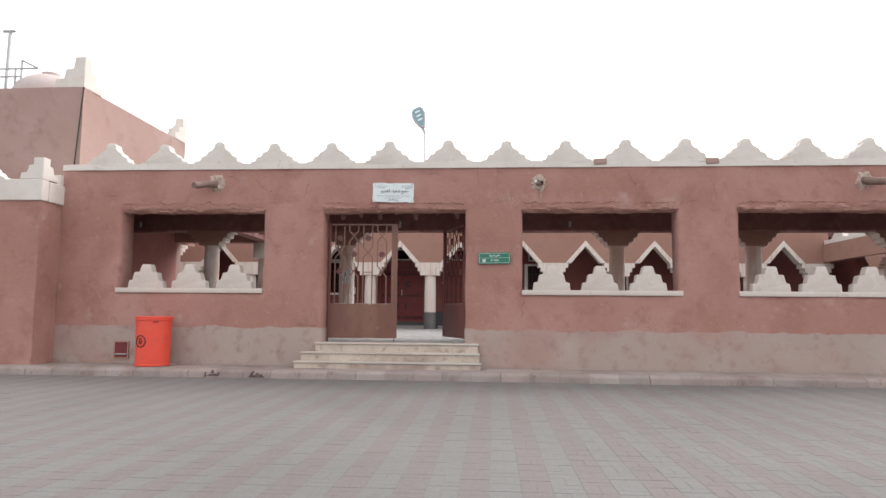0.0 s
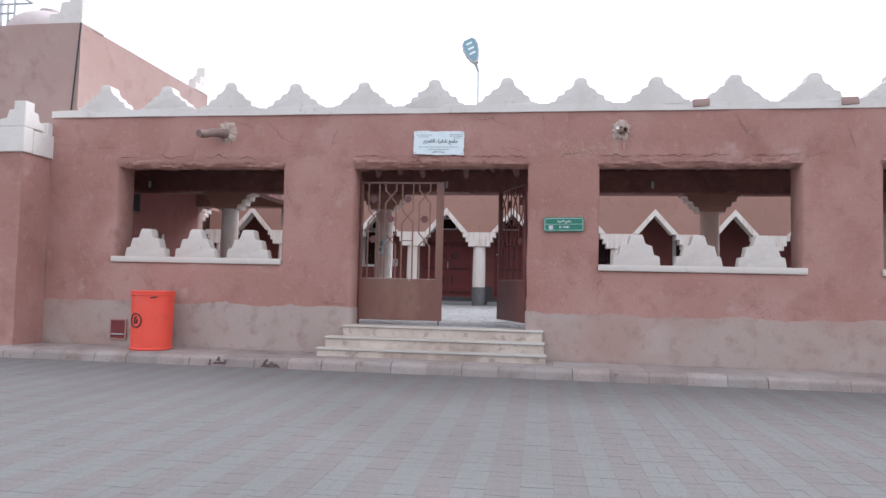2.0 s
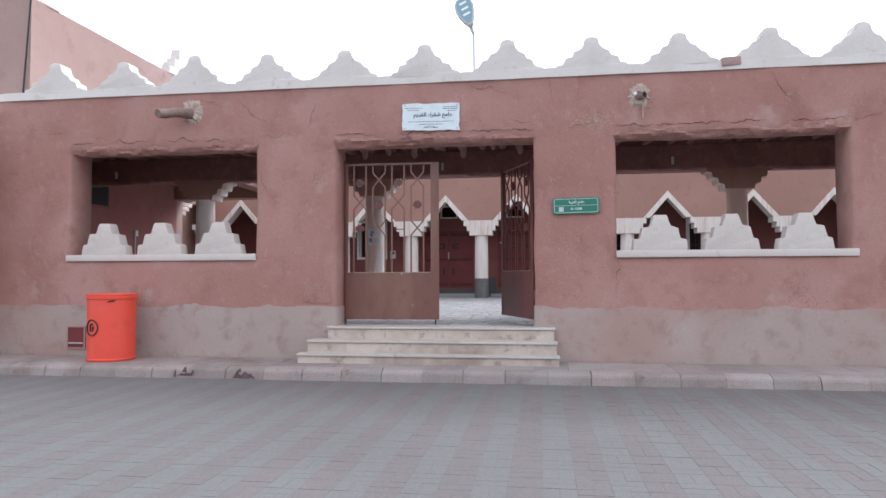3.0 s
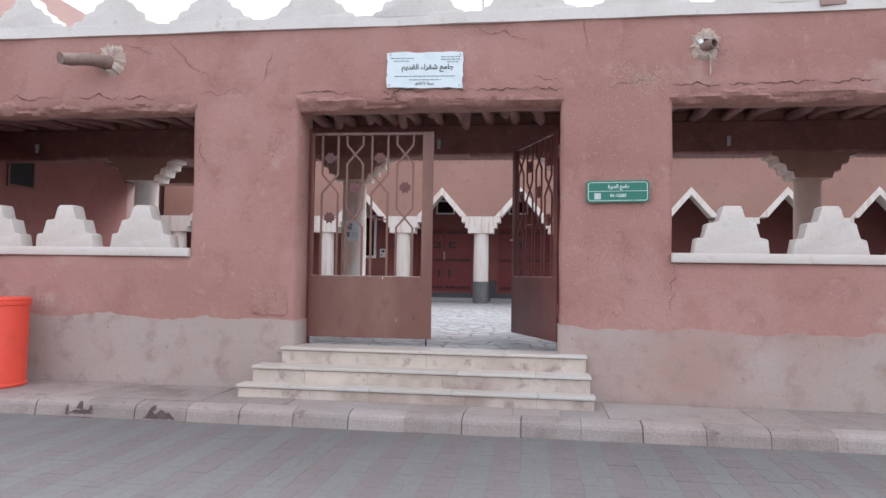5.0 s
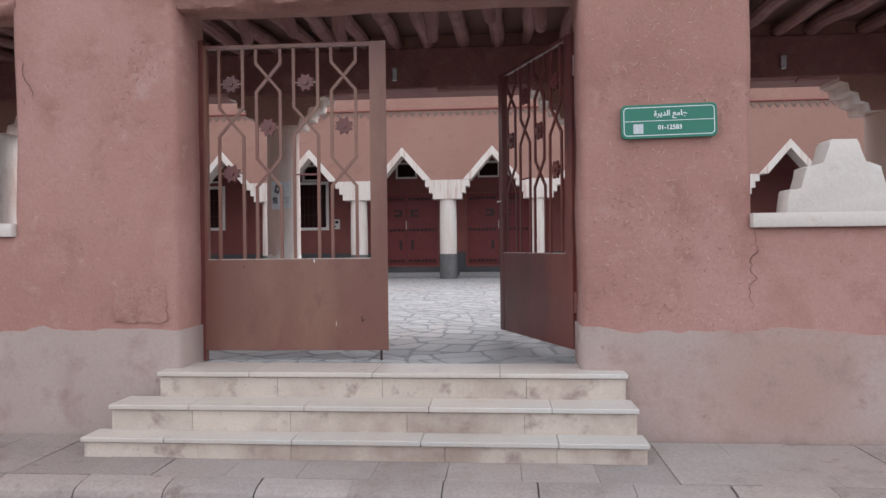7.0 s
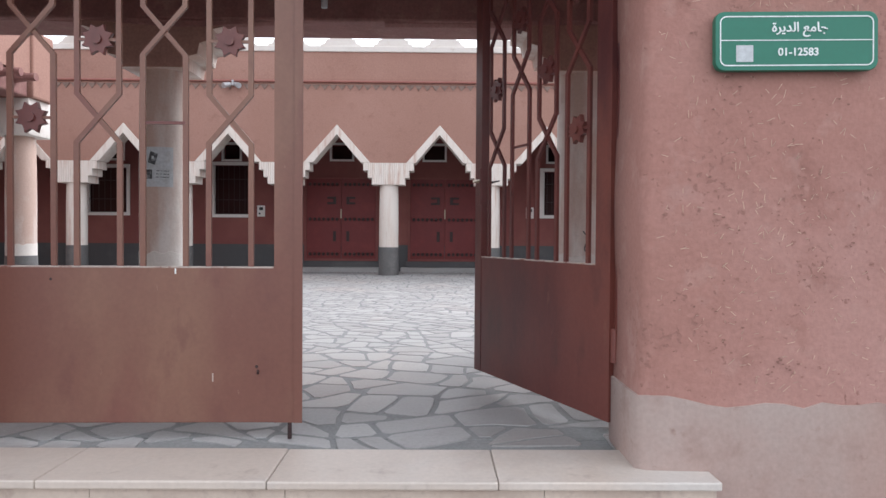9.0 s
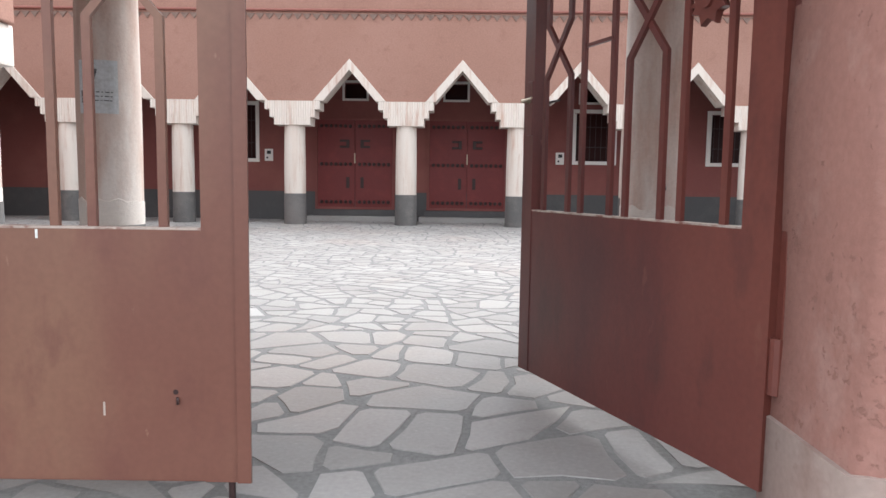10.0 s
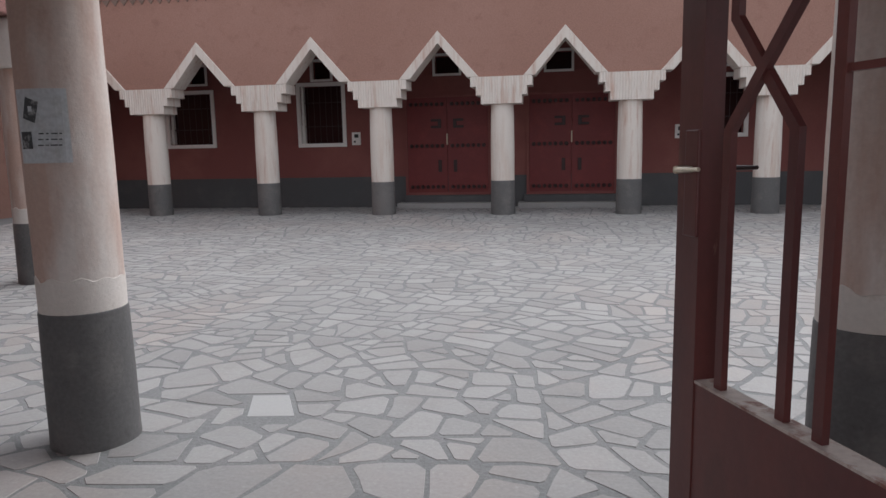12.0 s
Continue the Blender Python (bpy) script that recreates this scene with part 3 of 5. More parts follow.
# ---- steps ----
STEPS = ((-0.98, 2.31, -0.50, PAVE - 0.02, 0.29), (-0.90, 2.285, -0.34, 0.29, 0.445), (-0.70, 2.262, -0.125, 0.445, FLOOR + 0.006))
for n, (x0, x1, y, z0, z1) in enumerate(STEPS):
    st = thing("step", "cream marble step up to the mosque gate, chipped and stained", "step", pose(0, 0, 0), "steps at the gate")
    back = 0.24 if n == 2 else STEPS[n + 1][2] + 0.04
    part("core", boxed(x0 + 0.03, x1 - 0.03, y + 0.05, 0.0 if n < 2 else back, z0 - 0.03, z1 - 0.035), GROUT, st)
    r = random.Random(n + 3)
    cuts, x = [x0], x0 + r.uniform(0.45, 0.7)
    while x < x1 - 0.3:
        cuts.append(x)
        x += r.uniform(0.70, 0.82)
    cuts.append(x1)
    for a, b in zip(cuts, cuts[1:]):
        part("tread_slab", boxed(a + 0.0008, b - 0.0008, y, back, z1 - 0.030, z1 + r.uniform(-0.001, 0.002), bevel=0.006), TREAD, st)
    cuts = [x0 + 0.025] + [c + r.uniform(-0.2, 0.2) for c in cuts[1:-1]] + [x1 - 0.025]
    for a, b in zip(cuts, cuts[1:]):
        part("riser_slab", boxed(a + 0.0012, b - 0.0012, y + 0.022, y + 0.05, z0 - 0.02, z1 - 0.036), MARBLE, st)
    for xe in (x0 + 0.012, x1 - 0.036):
        part("side_slab", boxed(xe, xe + 0.024, y + 0.024, -0.03, z0 - 0.02, z1 - 0.036), MARBLE, st)

tagged(part("floor", boxed(-9.5, 15, 0.40, 14.2, -0.1, FLOOR - 0.0028), GROUT), "grey mortar bed under the courtyard paving", "floor", kind="structure")
tagged(part("threshold", boxed(GATE[0] - 0.02, GATE[1] + 0.02, 0.0, 0.42, 0.0, FLOOR - 0.006), GROUT), "mortar bed of the gate threshold", "threshold", kind="structure")


# ---- gate ----
def gate_leaf(width, name, label, m, bolt, paint, stile, lock_stile, first, step, h, P):
    leaf = thing(name, label, "gate", m, "leaves of the gate")
    W, H, F = width, 2.15, lock_stile
    bm = bmesh.new()
    box(bm, 0, stile, -0.022, 0.022, 0, H)
    box(bm, W - F, W, -0.024, 0.024, 0, H)
    box(bm, stile, W - F, -0.016, 0.016, H - 0.024, H)
    box(bm, stile, W - F, -0.02, 0.02, P - 0.04, P)
    box(bm, stile, W - F, -0.02, 0.02, 0, 0.04)
    part("gate_frame", bm, paint, leaf)
    part("sheet_panel", boxed(0.002, W - F + 0.005, -0.0225, 0.0215, 0.003, P - 0.002), paint, leaf, "brown painted sheet-iron panel")
    part("panel_edge", boxed(stile, W - F, -0.023, 0.022, P - 0.0015, P + 0.004), WORN_EDGE, leaf, "pale worn upper edge of the panel")
    for i in range(4):
        c = first + step * i
        crossings = (1.61,) if i % 2 == 0 else (1.25, 1.92)
        for s in (-1, 1):
            path, side = [(c + s * h, P)], s
            for z in crossings:
                path += [(c + side * h, z - 0.10), (c - side * h, z + 0.10)]
                side = -side
            path += [(c + side * h, H - 0.03)]
            part("grille_bar", strip(bmesh.new(), path, 0.022, -0.007 + 0.003 * s, 0.007 + 0.003 * s), paint, leaf)
        for z in ((1.25, 1.88) if i == 0 else (1.57,) if i == 1 else (1.88,) if i == 2 else (1.57,)):
            star = [(c + (0.068 if k % 2 else 0.042) * math.cos(math.pi * k / 8), z + (0.068 if k % 2 else 0.042) * math.sin(math.pi * k / 8)) for k in range(16)]
            ob = part("star_rosette", prism(bmesh.new(), star, -0.012, 0.012, bevel=0.003), IRON_DARK, leaf, "eight-pointed star in the grille")
            part("star_boss", rodded((c, -0.022, z), (c, 0.022, z), 0.020, seg=10), IRON_DARK, ob)
            part("star_tie", boxed(c - h, c + h, -0.006, 0.006, z - 0.006, z + 0.006), paint, leaf)
        if i == 2:
            part("tie_bar", boxed(c - h, c + h, -0.006, 0.006, 1.228, 1.240), IRON_DARK, leaf)
    for z in (0.25, 1.85):
        part("hinge", rodded((-0.012, 0, z), (-0.012, 0, z + 0.14), 0.02, seg=10), paint, leaf)
    if bolt:
        part("lock_hole", rodded((W - 0.165, -0.0235, 0.21), (W - 0.160, -0.021, 0.21), 0.010, seg=9), STUD, leaf, "small dark lock hole")
        part("hole_rim", rodded((W - 0.166, -0.0232, 0.232), (W - 0.166, -0.021, 0.232), 0.007, seg=8), STUD, leaf)
        part("scratch", boxed(W - 0.348, W - 0.343, -0.0235, -0.021, 0.17, 0.205), WORN_EDGE, leaf, "pale scratch in the paint")
        part("scratch", boxed(W - 0.50, W - 0.494, -0.0235, -0.021, P - 0.026, P - 0.004), SIGN_WHITE, leaf, "white paint fleck")
        part("dent", rodded((W - 1.0, -0.0232, P - 0.05), (W - 1.0, -0.021, P - 0.05), 0.006, seg=8), STUD, leaf, "small dark hole")
        part("drop_bolt", rodded((W - 0.032, -0.012, -0.069), (W - 0.032, -0.012, 0.02), 0.009, seg=8), STUD, leaf, "dark drop bolt down to the floor")
        part("cover_strip", boxed(W - 0.012, W + 0.022, -0.03, -0.022, 0.0, H), paint, leaf)
    else:
        lock = part("lock_plate", boxed(W - 0.075, W - 0.03, -0.030, 0.030, 0.945, 1.155, bevel=0.003), paint, leaf, "narrow lock plate")
        bm = bmesh.new()
        rod(bm, (W - 0.052, -0.02, 1.078), (W - 0.052, -0.06, 1.078), 0.008, seg=8)
        rod(bm, (W - 0.052, -0.057, 1.078), (W - 0.052 - 0.075, -0.062, 1.081), 0.006, 0.004, seg=8)
        part("lever_handle", bm, STUD, lock, "dark stub of a lever handle")
        bm = bmesh.new()
        rod(bm, (W - 0.052, 0.02, 1.078), (W - 0.052, 0.065, 1.078), 0.008, seg=8)
        rod(bm, (W - 0.052, 0.062, 1.078), (W - 0.052 - 0.080, 0.066, 1.081), 0.0055, 0.004, seg=8)
        part("lever_handle", bm, BRASS, lock, "worn brass lever handle")
    return leaf


gate_leaf(1.31, "gate_leaf", "closed brown iron gate leaf with star grille", pose(-0.612, 0.370, 0.672, 0, 0, 1.2), True, IRON, 0.055, 0.095, 0.225, 0.268, 0.086, 0.64)
hinge, free = Vector((2.008, 0.372)), Vector((1.517, 1.514))
turn = math.degrees(math.atan2(free.y - hinge.y, free.x - hinge.x))
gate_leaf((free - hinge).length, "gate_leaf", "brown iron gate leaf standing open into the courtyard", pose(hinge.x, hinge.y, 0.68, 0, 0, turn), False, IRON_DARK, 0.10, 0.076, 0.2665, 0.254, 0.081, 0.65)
posts = thing("gate_surround", "brown iron frame fixed in the gate opening", "gate frame", pose(0, 0, 0))
for a, b in ((GATE[0] - 0.01, GATE[0] + 0.03), (GATE[1] + 0.001, GATE[1] + 0.028)):
    part("post", boxed(a, b, 0.345, 0.395, FLOOR - 0.01, 2.86), IRON_DARK, posts)


# ---- portico ----
def stepped_capital(steps, y0, y1):
    half = []
    for w, z0, z1 in steps:
        half += [(w / 2 - 0.006, z0), (w / 2, z1 - 0.008)]
    return prism(bmesh.new(), half + [(-x, z) for x, z in half[::-1]], y0, y1, bevel=0.007)


def white_band(c, seed):
    """A brushed ring of fresh white paint above the grey foot, with an uneven upper edge."""
    band = part("white_band", lathe(bmesh.new(), [(0.1675, 0.57), (0.1685, 0.60), (0.1690, 0.66), (0.1692, 0.715), (0.1660, 0.718)], 48), WHITE, c, "fresh white paint band above the foot", smooth=True)
    for v in band.data.vertices:
        if v.co.z > 0.71:
            v.co.z += 0.035 * noise.noise((v.co.x * 14, v.co.y * 14, seed + 5))


def portico_column(x, y, label, turn=0):
    c = thing("column", label, "column", pose(x, y, FLOOR, 0, 0, turn), "columns of the portico")
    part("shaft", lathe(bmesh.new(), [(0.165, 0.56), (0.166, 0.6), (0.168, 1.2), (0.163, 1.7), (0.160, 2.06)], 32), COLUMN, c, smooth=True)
    part("painted_foot", lathe(bmesh.new(), [(0.180, 0.0), (0.178, 0.05), (0.177, 0.3), (0.1725, 0.575), (0.168, 0.578)], 32), GREY, c, "dark grey painted foot", smooth=True)
    for v in c.children[-1].data.vertices:
        if v.co.z > 0.57:
            v.co.z += 0.012 * noise.noise((v.co.x * 22, v.co.y * 22, x)) - 0.006
    white_band(c, x)
    capital = part("capital", stepped_capital(((0.46, 2.01, 2.10), (0.64, 2.10, 2.195), (0.82, 2.195, 2.29), (1.0, 2.29, 2.40)), -0.20, 0.20), [COLUMN, MUD_INNER], c, "capital with brown faces and stepped cream sides", smooth=True)
    for p in capital.data.polygons:
        p.material_index = int(abs(p.normal.y) > 0.9)
    return c


for x in COLS:
    portico_column(x, NEAR_Y, "round cream-painted column with dark grey foot")
c = thing("column", "round cream column with plain block capital at the courtyard corner", "column", pose(-3.70, 5.8, FLOOR), "columns of the portico")
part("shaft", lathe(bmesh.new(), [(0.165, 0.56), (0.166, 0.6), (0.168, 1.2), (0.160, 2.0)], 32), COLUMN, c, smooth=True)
part("painted_foot", lathe(bmesh.new(), [(0.180, 0.0), (0.177, 0.3), (0.1725, 0.575), (0.168, 0.578)], 32), GREY, c, "dark grey painted foot", smooth=True)
white_band(c, 3.0)
part("capital", boxed(-0.24, 0.24, -0.24, 0.24, 1.99, 2.42, bevel=0.02), WHITE, c, "plain white block capital", smooth=True)
tagged(part("portico_beam", boxed(-6.2, 15, NEAR_Y - 0.22, NEAR_Y + 0.22, 2.935, 3.34, bevel=0.02), WOOD), "dark timber beam across the portico columns", "beam", kind="structure")
bm = bmesh.new()
for k, x in enumerate((-6.1, -2.3, 0.9, 4.3, 7.7, 11.2)):
    rod(bm, (x, NEAR_Y - 0.17, 2.955), (x + 3.75, NEAR_Y - 0.16, 2.965), 0.052, 0.042, 10, 0.05, 30, k + 140)
tagged(part("edge_logs", bm, WOOD, smooth=True), "thin crooked logs under the portico beam", "logs", kind="structure")
tagged(part("wall_portico_top", boxed(-6.15, 15, NEAR_Y - 0.18, NEAR_Y + 0.22, 3.335, 3.95), MUD_INNER), kind="structure")
tagged(part("wall_wing_side", boxed(-3.80, -3.44, NEAR_Y + 0.23, 5.555, 3.28, 3.74), MUD_INNER), "brown plastered wall above the courtyard corner", "wall", kind="structure")
tagged(part("wing_beam", boxed(-3.76, -3.47, NEAR_Y + 0.23, 5.555, 3.02, 3.276, bevel=0.02), WOOD), "dark timber beam along the courtyard corner", "beam", kind="structure")
tagged(part("corner_pillar", boxed(-3.83, -3.41, 5.56, 5.99, 3.02, 3.80, bevel=0.02), MUD_INNER), "brown plastered pillar above the corner column", "pillar", kind="structure")
r = random.Random(17)
for k in range(8):
    y = 2.95 + 0.34 * k + r.uniform(-0.05, 0.05)
    ob = part("log_stub", rodded((-3.75, y, 3.20), (-3.20 + r.uniform(-0.06, 0.06), y + r.uniform(-0.05, 0.05), 3.17 + r.uniform(-0.04, 0.03)), 0.055, 0.045, 9, 0.04, 4, k + 90), WOOD, smooth=True)
    tagged(ob, "short rough log end over the courtyard corner", "log", "log ends of the courtyard corner")
tagged(part("wall_wing_back", boxed(-6.2, -3.825, 5.6, 5.98, 3.02, 3.80), MUD_INNER), "brown plastered wall above the courtyard corner", "wall", kind="structure")
bm = bmesh.new()
for k in range(4):
    box(bm, -6.50, -6.165, 5.80, 6.02 + 0.15 * k, 2.60 + 0.105 * k, 2.70 + 0.105 * k, bevel=0.012)
tagged(part("wall_corbel", bm, COLUMN, smooth=True), "cream stepped corbel at the end of the side wall", "corbel", kind="structure")
tagged(part("wall_side_pier", boxed(-6.5, -6.165, 5.72, 6.0, FLOOR - 0.01, 2.60, bevel=0.012), COLUMN), "cream edged pier at the end of the side wall", "pier", kind="structure")
tagged(part("wall_side_upper", boxed(-6.5, -6.17, 5.715, 6.9, 3.025, 3.9), MUD_INNER), "brown wall above the side arcade", "wall", kind="structure")
tagged(part("wall_lining", boxed(-6.17, -6.135, 0.46, 5.71, FLOOR - 0.01, 3.44), SIDE_RED), "dark red painted side wall of the portico", "wall", kind="structure")
def frame_edge(w, h):
    """A thin surround in the y, z plane."""
    bm = bmesh.new()
    for s in (-1, 1):
        box(bm, 0.0, 0.038, s * w - 0.02, s * w + 0.02, -h - 0.02, h + 0.02)
        box(bm, 0.0, 0.036, -w + 0.02, w - 0.02, s * h - 0.02, s * h + 0.02)
    return bm


for y0, y1, z0, z1 in ((2.68, 3.21, 2.60, 3.21), (5.80, 6.38, 3.08, 3.42)):
    v = thing("wall_vent", "square opening high in the side wall, its dark a black slab", "vent", pose(-6.15, (y0 + y1) / 2, (z0 + z1) / 2), "vents of the side wall")
    w, h = (y1 - y0) / 2, (z1 - z0) / 2
    # Flat black slab instead of depth; the opening's shade is its colour.
    part("recess", boxed(0.0, 0.03, -w, w, -h, h), BLACK, v)
    part("frame", frame_edge(w, h), WOOD, v)
for x in (-5.36, 0.49, 4.15):
    lamp = thing("beam_lamp", "small pale tube lamp on the portico beam", "lamp", pose(x, NEAR_Y - 0.265, 3.07), "lamps on the portico beam")
    part("tube", rodded((0, 0, -0.06), (0, 0, 0.045), 0.022, 0.024, 12), PAPER, lamp, smooth=True)
    part("bracket", boxed(-0.012, 0.012, 0.0, 0.05, -0.012, 0.012), GREY_METAL, lamp)
    part("cap", rodded((0, 0, 0.045), (0, 0, 0.06), 0.028, seg=12), GREY_METAL, lamp)
box_ = thing("socket_box", "small white box on the dark red side wall", "socket box", pose(-6.135, 4.1, 2.16))
part("casing", boxed(0.0, 0.05, -0.05, 0.05, -0.06, 0.06, bevel=0.008), FRAME, box_)
part("conduit", boxed(0.0, 0.02, -0.01, 0.01, -0.55, -0.06), FRAME, box_)
tagged(part("ceiling", boxed(-6.2, 15, 0.30, NEAR_Y + 0.1, 3.46, 3.55), BOARD), "dark matting ceiling above the roof logs", "ceiling", kind="structure")
tagged(part("roof", boxed(-6.2, 15, 0.30, NEAR_Y + 0.2, 3.56, 3.70), ROOF), "flat earthen roof of the portico", "roof", kind="structure")
tagged(part("wing_ceiling", boxed(-6.2, -3.6, NEAR_Y + 0.24, 5.8, 3.30, 3.42), BOARD), "dark matting ceiling of the courtyard corner", "ceiling", kind="structure")
rr = random.Random(4)
x, k = -6.0, 0
while x < 14.5:
    ob = part("roof_log", rodded((x, 0.22, 3.28 + rr.uniform(-0.03, 0.03)), (x + rr.uniform(-0.07, 0.07), NEAR_Y - 0.15, 3.39), rr.uniform(0.055, 0.075), rr.uniform(0.05, 0.07), 10, 0.06, 8, k), WOOD, smooth=True)
    tagged(ob, "rough dark log carrying the portico roof", "roof log", "logs of the portico roof")
    x += rr.uniform(0.27, 0.40)
    k += 1
r = random.Random(8)
for k in range(7):
    x = -0.35 + 0.35 * k + r.uniform(-0.06, 0.06)
    ob = part("log_stub", rodded((x, 0.42, 3.16 + r.uniform(-0.03, 0.03)), (x + r.uniform(-0.09, 0.09), 0.42 + r.uniform(0.25, 0.55), 3.05 + r.uniform(-0.05, 0.06)), 0.06, 0.045, 9, 0.04, 4, k + 60), WOOD, smooth=True)
    tagged(ob, "short rough log end under the gate lintel", "log", "log ends above the gate")

# poster, wire bands and a scrawl on the two columns by the gate
def on_column(x, y, radius, a0, a1, z0, z1, seg=10):
    """A sheet bent round a column; angles in degrees from the side that faces the street."""
    bm, rows = bmesh.new(), []
    for k in range(seg + 1):
        a = radians(8 + a0 + (a1 - a0) * k / seg)
        d = Vector((math.sin(a), -math.cos(a)))
        rows.append([bm.verts.new((x + d.x * q, y + d.y * q, z)) for q in (radius, radius + 0.003) for z in (z0, z1)])
    for p, n in zip(rows, rows[1:]):
        for i, j in ((0, 1), (1, 3), (3, 2), (2, 0)):
            bm.faces.new((p[i], p[j], n[j], n[i]))
    bm.faces.new(rows[0][:1] + [rows[0][1], rows[0][3], rows[0][2]])
    bm.faces.new([rows[-1][0], rows[-1][2], rows[-1][3], rows[-1][1]])
    return bm


cx = COLS[1]
poster = part("poster", on_column(cx, NEAR_Y, 0.172, -34, 34, 1.78, 2.06), PAPER)
tagged(poster, "weathered grey paper notice stuck round the column", "poster")
bm, grid = bmesh.new(), []
for i in range(7):
    u = i / 6
    row = []
    for lift in (0.1752, 0.1775):
        for v in (0.0, 1.0):
            a, z = radians(-15 + 17 * u + 7 * v), 1.952 - 0.02 * u + 0.078 * v
            row.append(bm.verts.new((cx + lift * math.sin(a), NEAR_Y - lift * math.cos(a), z)))
    grid.append(row)
for p, n in zip(grid, grid[1:]):
    for i, j in ((0, 1), (1, 3), (3, 2), (2, 0)):
        bm.faces.new((p[i], p[j], n[j], n[i]))
part("poster_picture", bm, PRINT, poster, "dark tilted picture")
part("poster_frame", on_column(cx, NEAR_Y, 0.1758, -13, -8, 1.975, 1.995), PAPER, poster)
part("poster_block", on_column(cx, NEAR_Y, 0.1765, -28, -12, 1.835, 1.90), PRINT, poster, "dark printed block")
for k in range(3):
    for a0, a1 in ((-4, 3), (5, 9), (11, 19), (20, 24)):
        part("poster_line", on_column(cx, NEAR_Y, 0.1758, a0 + k, a1 + k * 0.5, 1.845 + 0.022 * k, 1.850 + 0.022 * k, 2), PRINT, poster)
bm = bmesh.new()
pts = [(-2, 1.49), (6, 1.46), (9, 1.42), (4, 1.39), (2, 1.36), (7, 1.335)]
for (a0, z0), (a1, z1) in zip(pts, pts[1:]):
    p = [Vector((COLS[2] + 0.171 * math.sin(radians(a)), NEAR_Y - 0.171 * math.cos(radians(a)), z)) for a, z in ((a0, z0), (a1, z1))]
    rod(bm, p[0], p[1], 0.0045, seg=6)
tagged(part("scrawl", bm, PRINT), "dark hooked mark on the column paint", "mark")

# ---- far arcade ----
APEX, CAP = 3.768, 2.97
bm = bmesh.new()
x_left, x_right = FAR_COLS[0] - 0.4, FAR_COLS[-1] + 0.4
outline = [(x_left, CAP)]
for mid in FAR_APEX:
    outline += [(mid - 0.70, CAP), (mid, APEX), (mid + 0.70, CAP)]
outline += [(x_right, CAP), (x_right, 4.66), (x_left, 4.66)]
arc = part("wall_arcade", prism(bm, outline, FAR_Y + 0.02, FAR_Y + 0.42), MUD_INNER)
tagged(arc, "warm brown plastered wall above the pointed arcade", "wall", kind="structure")
tagged(part("wall_arcade_upper", boxed(x_left, x_right, FAR_Y + 0.06, FAR_Y + 0.40, 4.66, 5.30), MUD_INNER), "set-back upper band of the arcade wall", "wall", kind="structure")
for mid in FAR_APEX:
    ob = part("arch_trim", prism(bmesh.new(), [(mid - 0.70, CAP + 0.002), (mid, APEX), (mid + 0.70, CAP + 0.002), (mid + 0.50, CAP + 0.002), (mid, APEX - 0.19), (mid - 0.50, CAP + 0.002)], FAR_Y - 0.02, FAR_Y + 0.40, bevel=0.01), CREAM)
    tagged(ob, "cream painted edge of a pointed arch", "arch", "arches of the far arcade")


def ribbed_block(w, d, z0, z1, ribs):
    """A capital course whose front is combed into upright ribs."""
    xs = [(-w / 2 + w * k / (2 * ribs), -d / 2 - (random.Random(k * 7 + ribs).uniform(0.002, 0.011) if k % 2 else 0.0)) for k in range(2 * ribs + 1)]
    bm = bmesh.new()
    pts = xs + [(w / 2, d / 2), (-w / 2, d / 2)]
    lo, hi = [bm.verts.new((x, y, z0)) for x, y in pts], [bm.verts.new((x, y, z1)) for x, y in pts]
    bm.faces.new(lo[::-1])
    bm.faces.new(hi)
    for i in range(len(pts)):
        j = (i + 1) % len(pts)
        bm.faces.new((lo[i], lo[j], hi[j], hi[i]))
    return bm


first = None
for x in FAR_COLS:
    if first is None:
        c = thing("arcade_column", "cream round column with ribbed stepped capital, grey foot", "column", pose(x, FAR_Y + 0.21, FLOOR), "columns of the far arcade")
        part("shaft", lathe(bmesh.new(), [(0.208, 0.58), (0.208, 1.2), (0.197, 1.93)], 24), CREAM, c, smooth=True)
        part("painted_foot", lathe(bmesh.new(), [(0.217, 0.0), (0.214, 0.3), (0.2115, 0.595), (0.208, 0.597)], 24), GREY, c, "grey painted foot", smooth=True)
        for w, z0, z1 in ((0.70, 1.915, 2.06), (0.87, 2.06, 2.21), (1.06, 2.21, CAP - FLOOR)):
            part("capital_course", ribbed_block(w, 0.45, z0, z1, round(w * 22)), CREAM, c, "ribbed cream capital course")
        first = c
    else:
        copy_thing(first, pose(x, FAR_Y + 0.21, FLOOR))
tagged(part("cornice_pipe", rodded((x_left, FAR_Y - 0.005, 4.665), (x_right, FAR_Y - 0.005, 4.665), 0.028, seg=10), PIPE), "thin red-brown pipe along the courtyard wall", "pipe", kind="structure")
bm = bmesh.new()
x = x_left + 0.1
while x < x_right - 0.2:
    prism(bm, [(x, 4.60), (x + 0.17, 4.60), (x + 0.085, 4.49)], FAR_Y + 0.002, FAR_Y + 0.03)
    x += 0.18
tagged(part("zigzag_frieze", bm, SPOUT_LOG), "row of small hanging plaster triangles", "frieze", kind="structure")
lamp = thing("flood_lamp", "small twin spotlight fixed under the courtyard cornice", "lamp", pose(-3.0, FAR_Y - 0.05, 4.58))
part("bracket", boxed(-0.02, 0.02, -0.02, 0.07, -0.02, 0.09), GREY_METAL, lamp)
for s in (-1, 1):
    part("lamp_head", rodded((0.06 * s, 0.0, 0.0), (0.16 * s, -0.12, -0.05), 0.045, 0.06, 12), GREY_METAL, lamp)
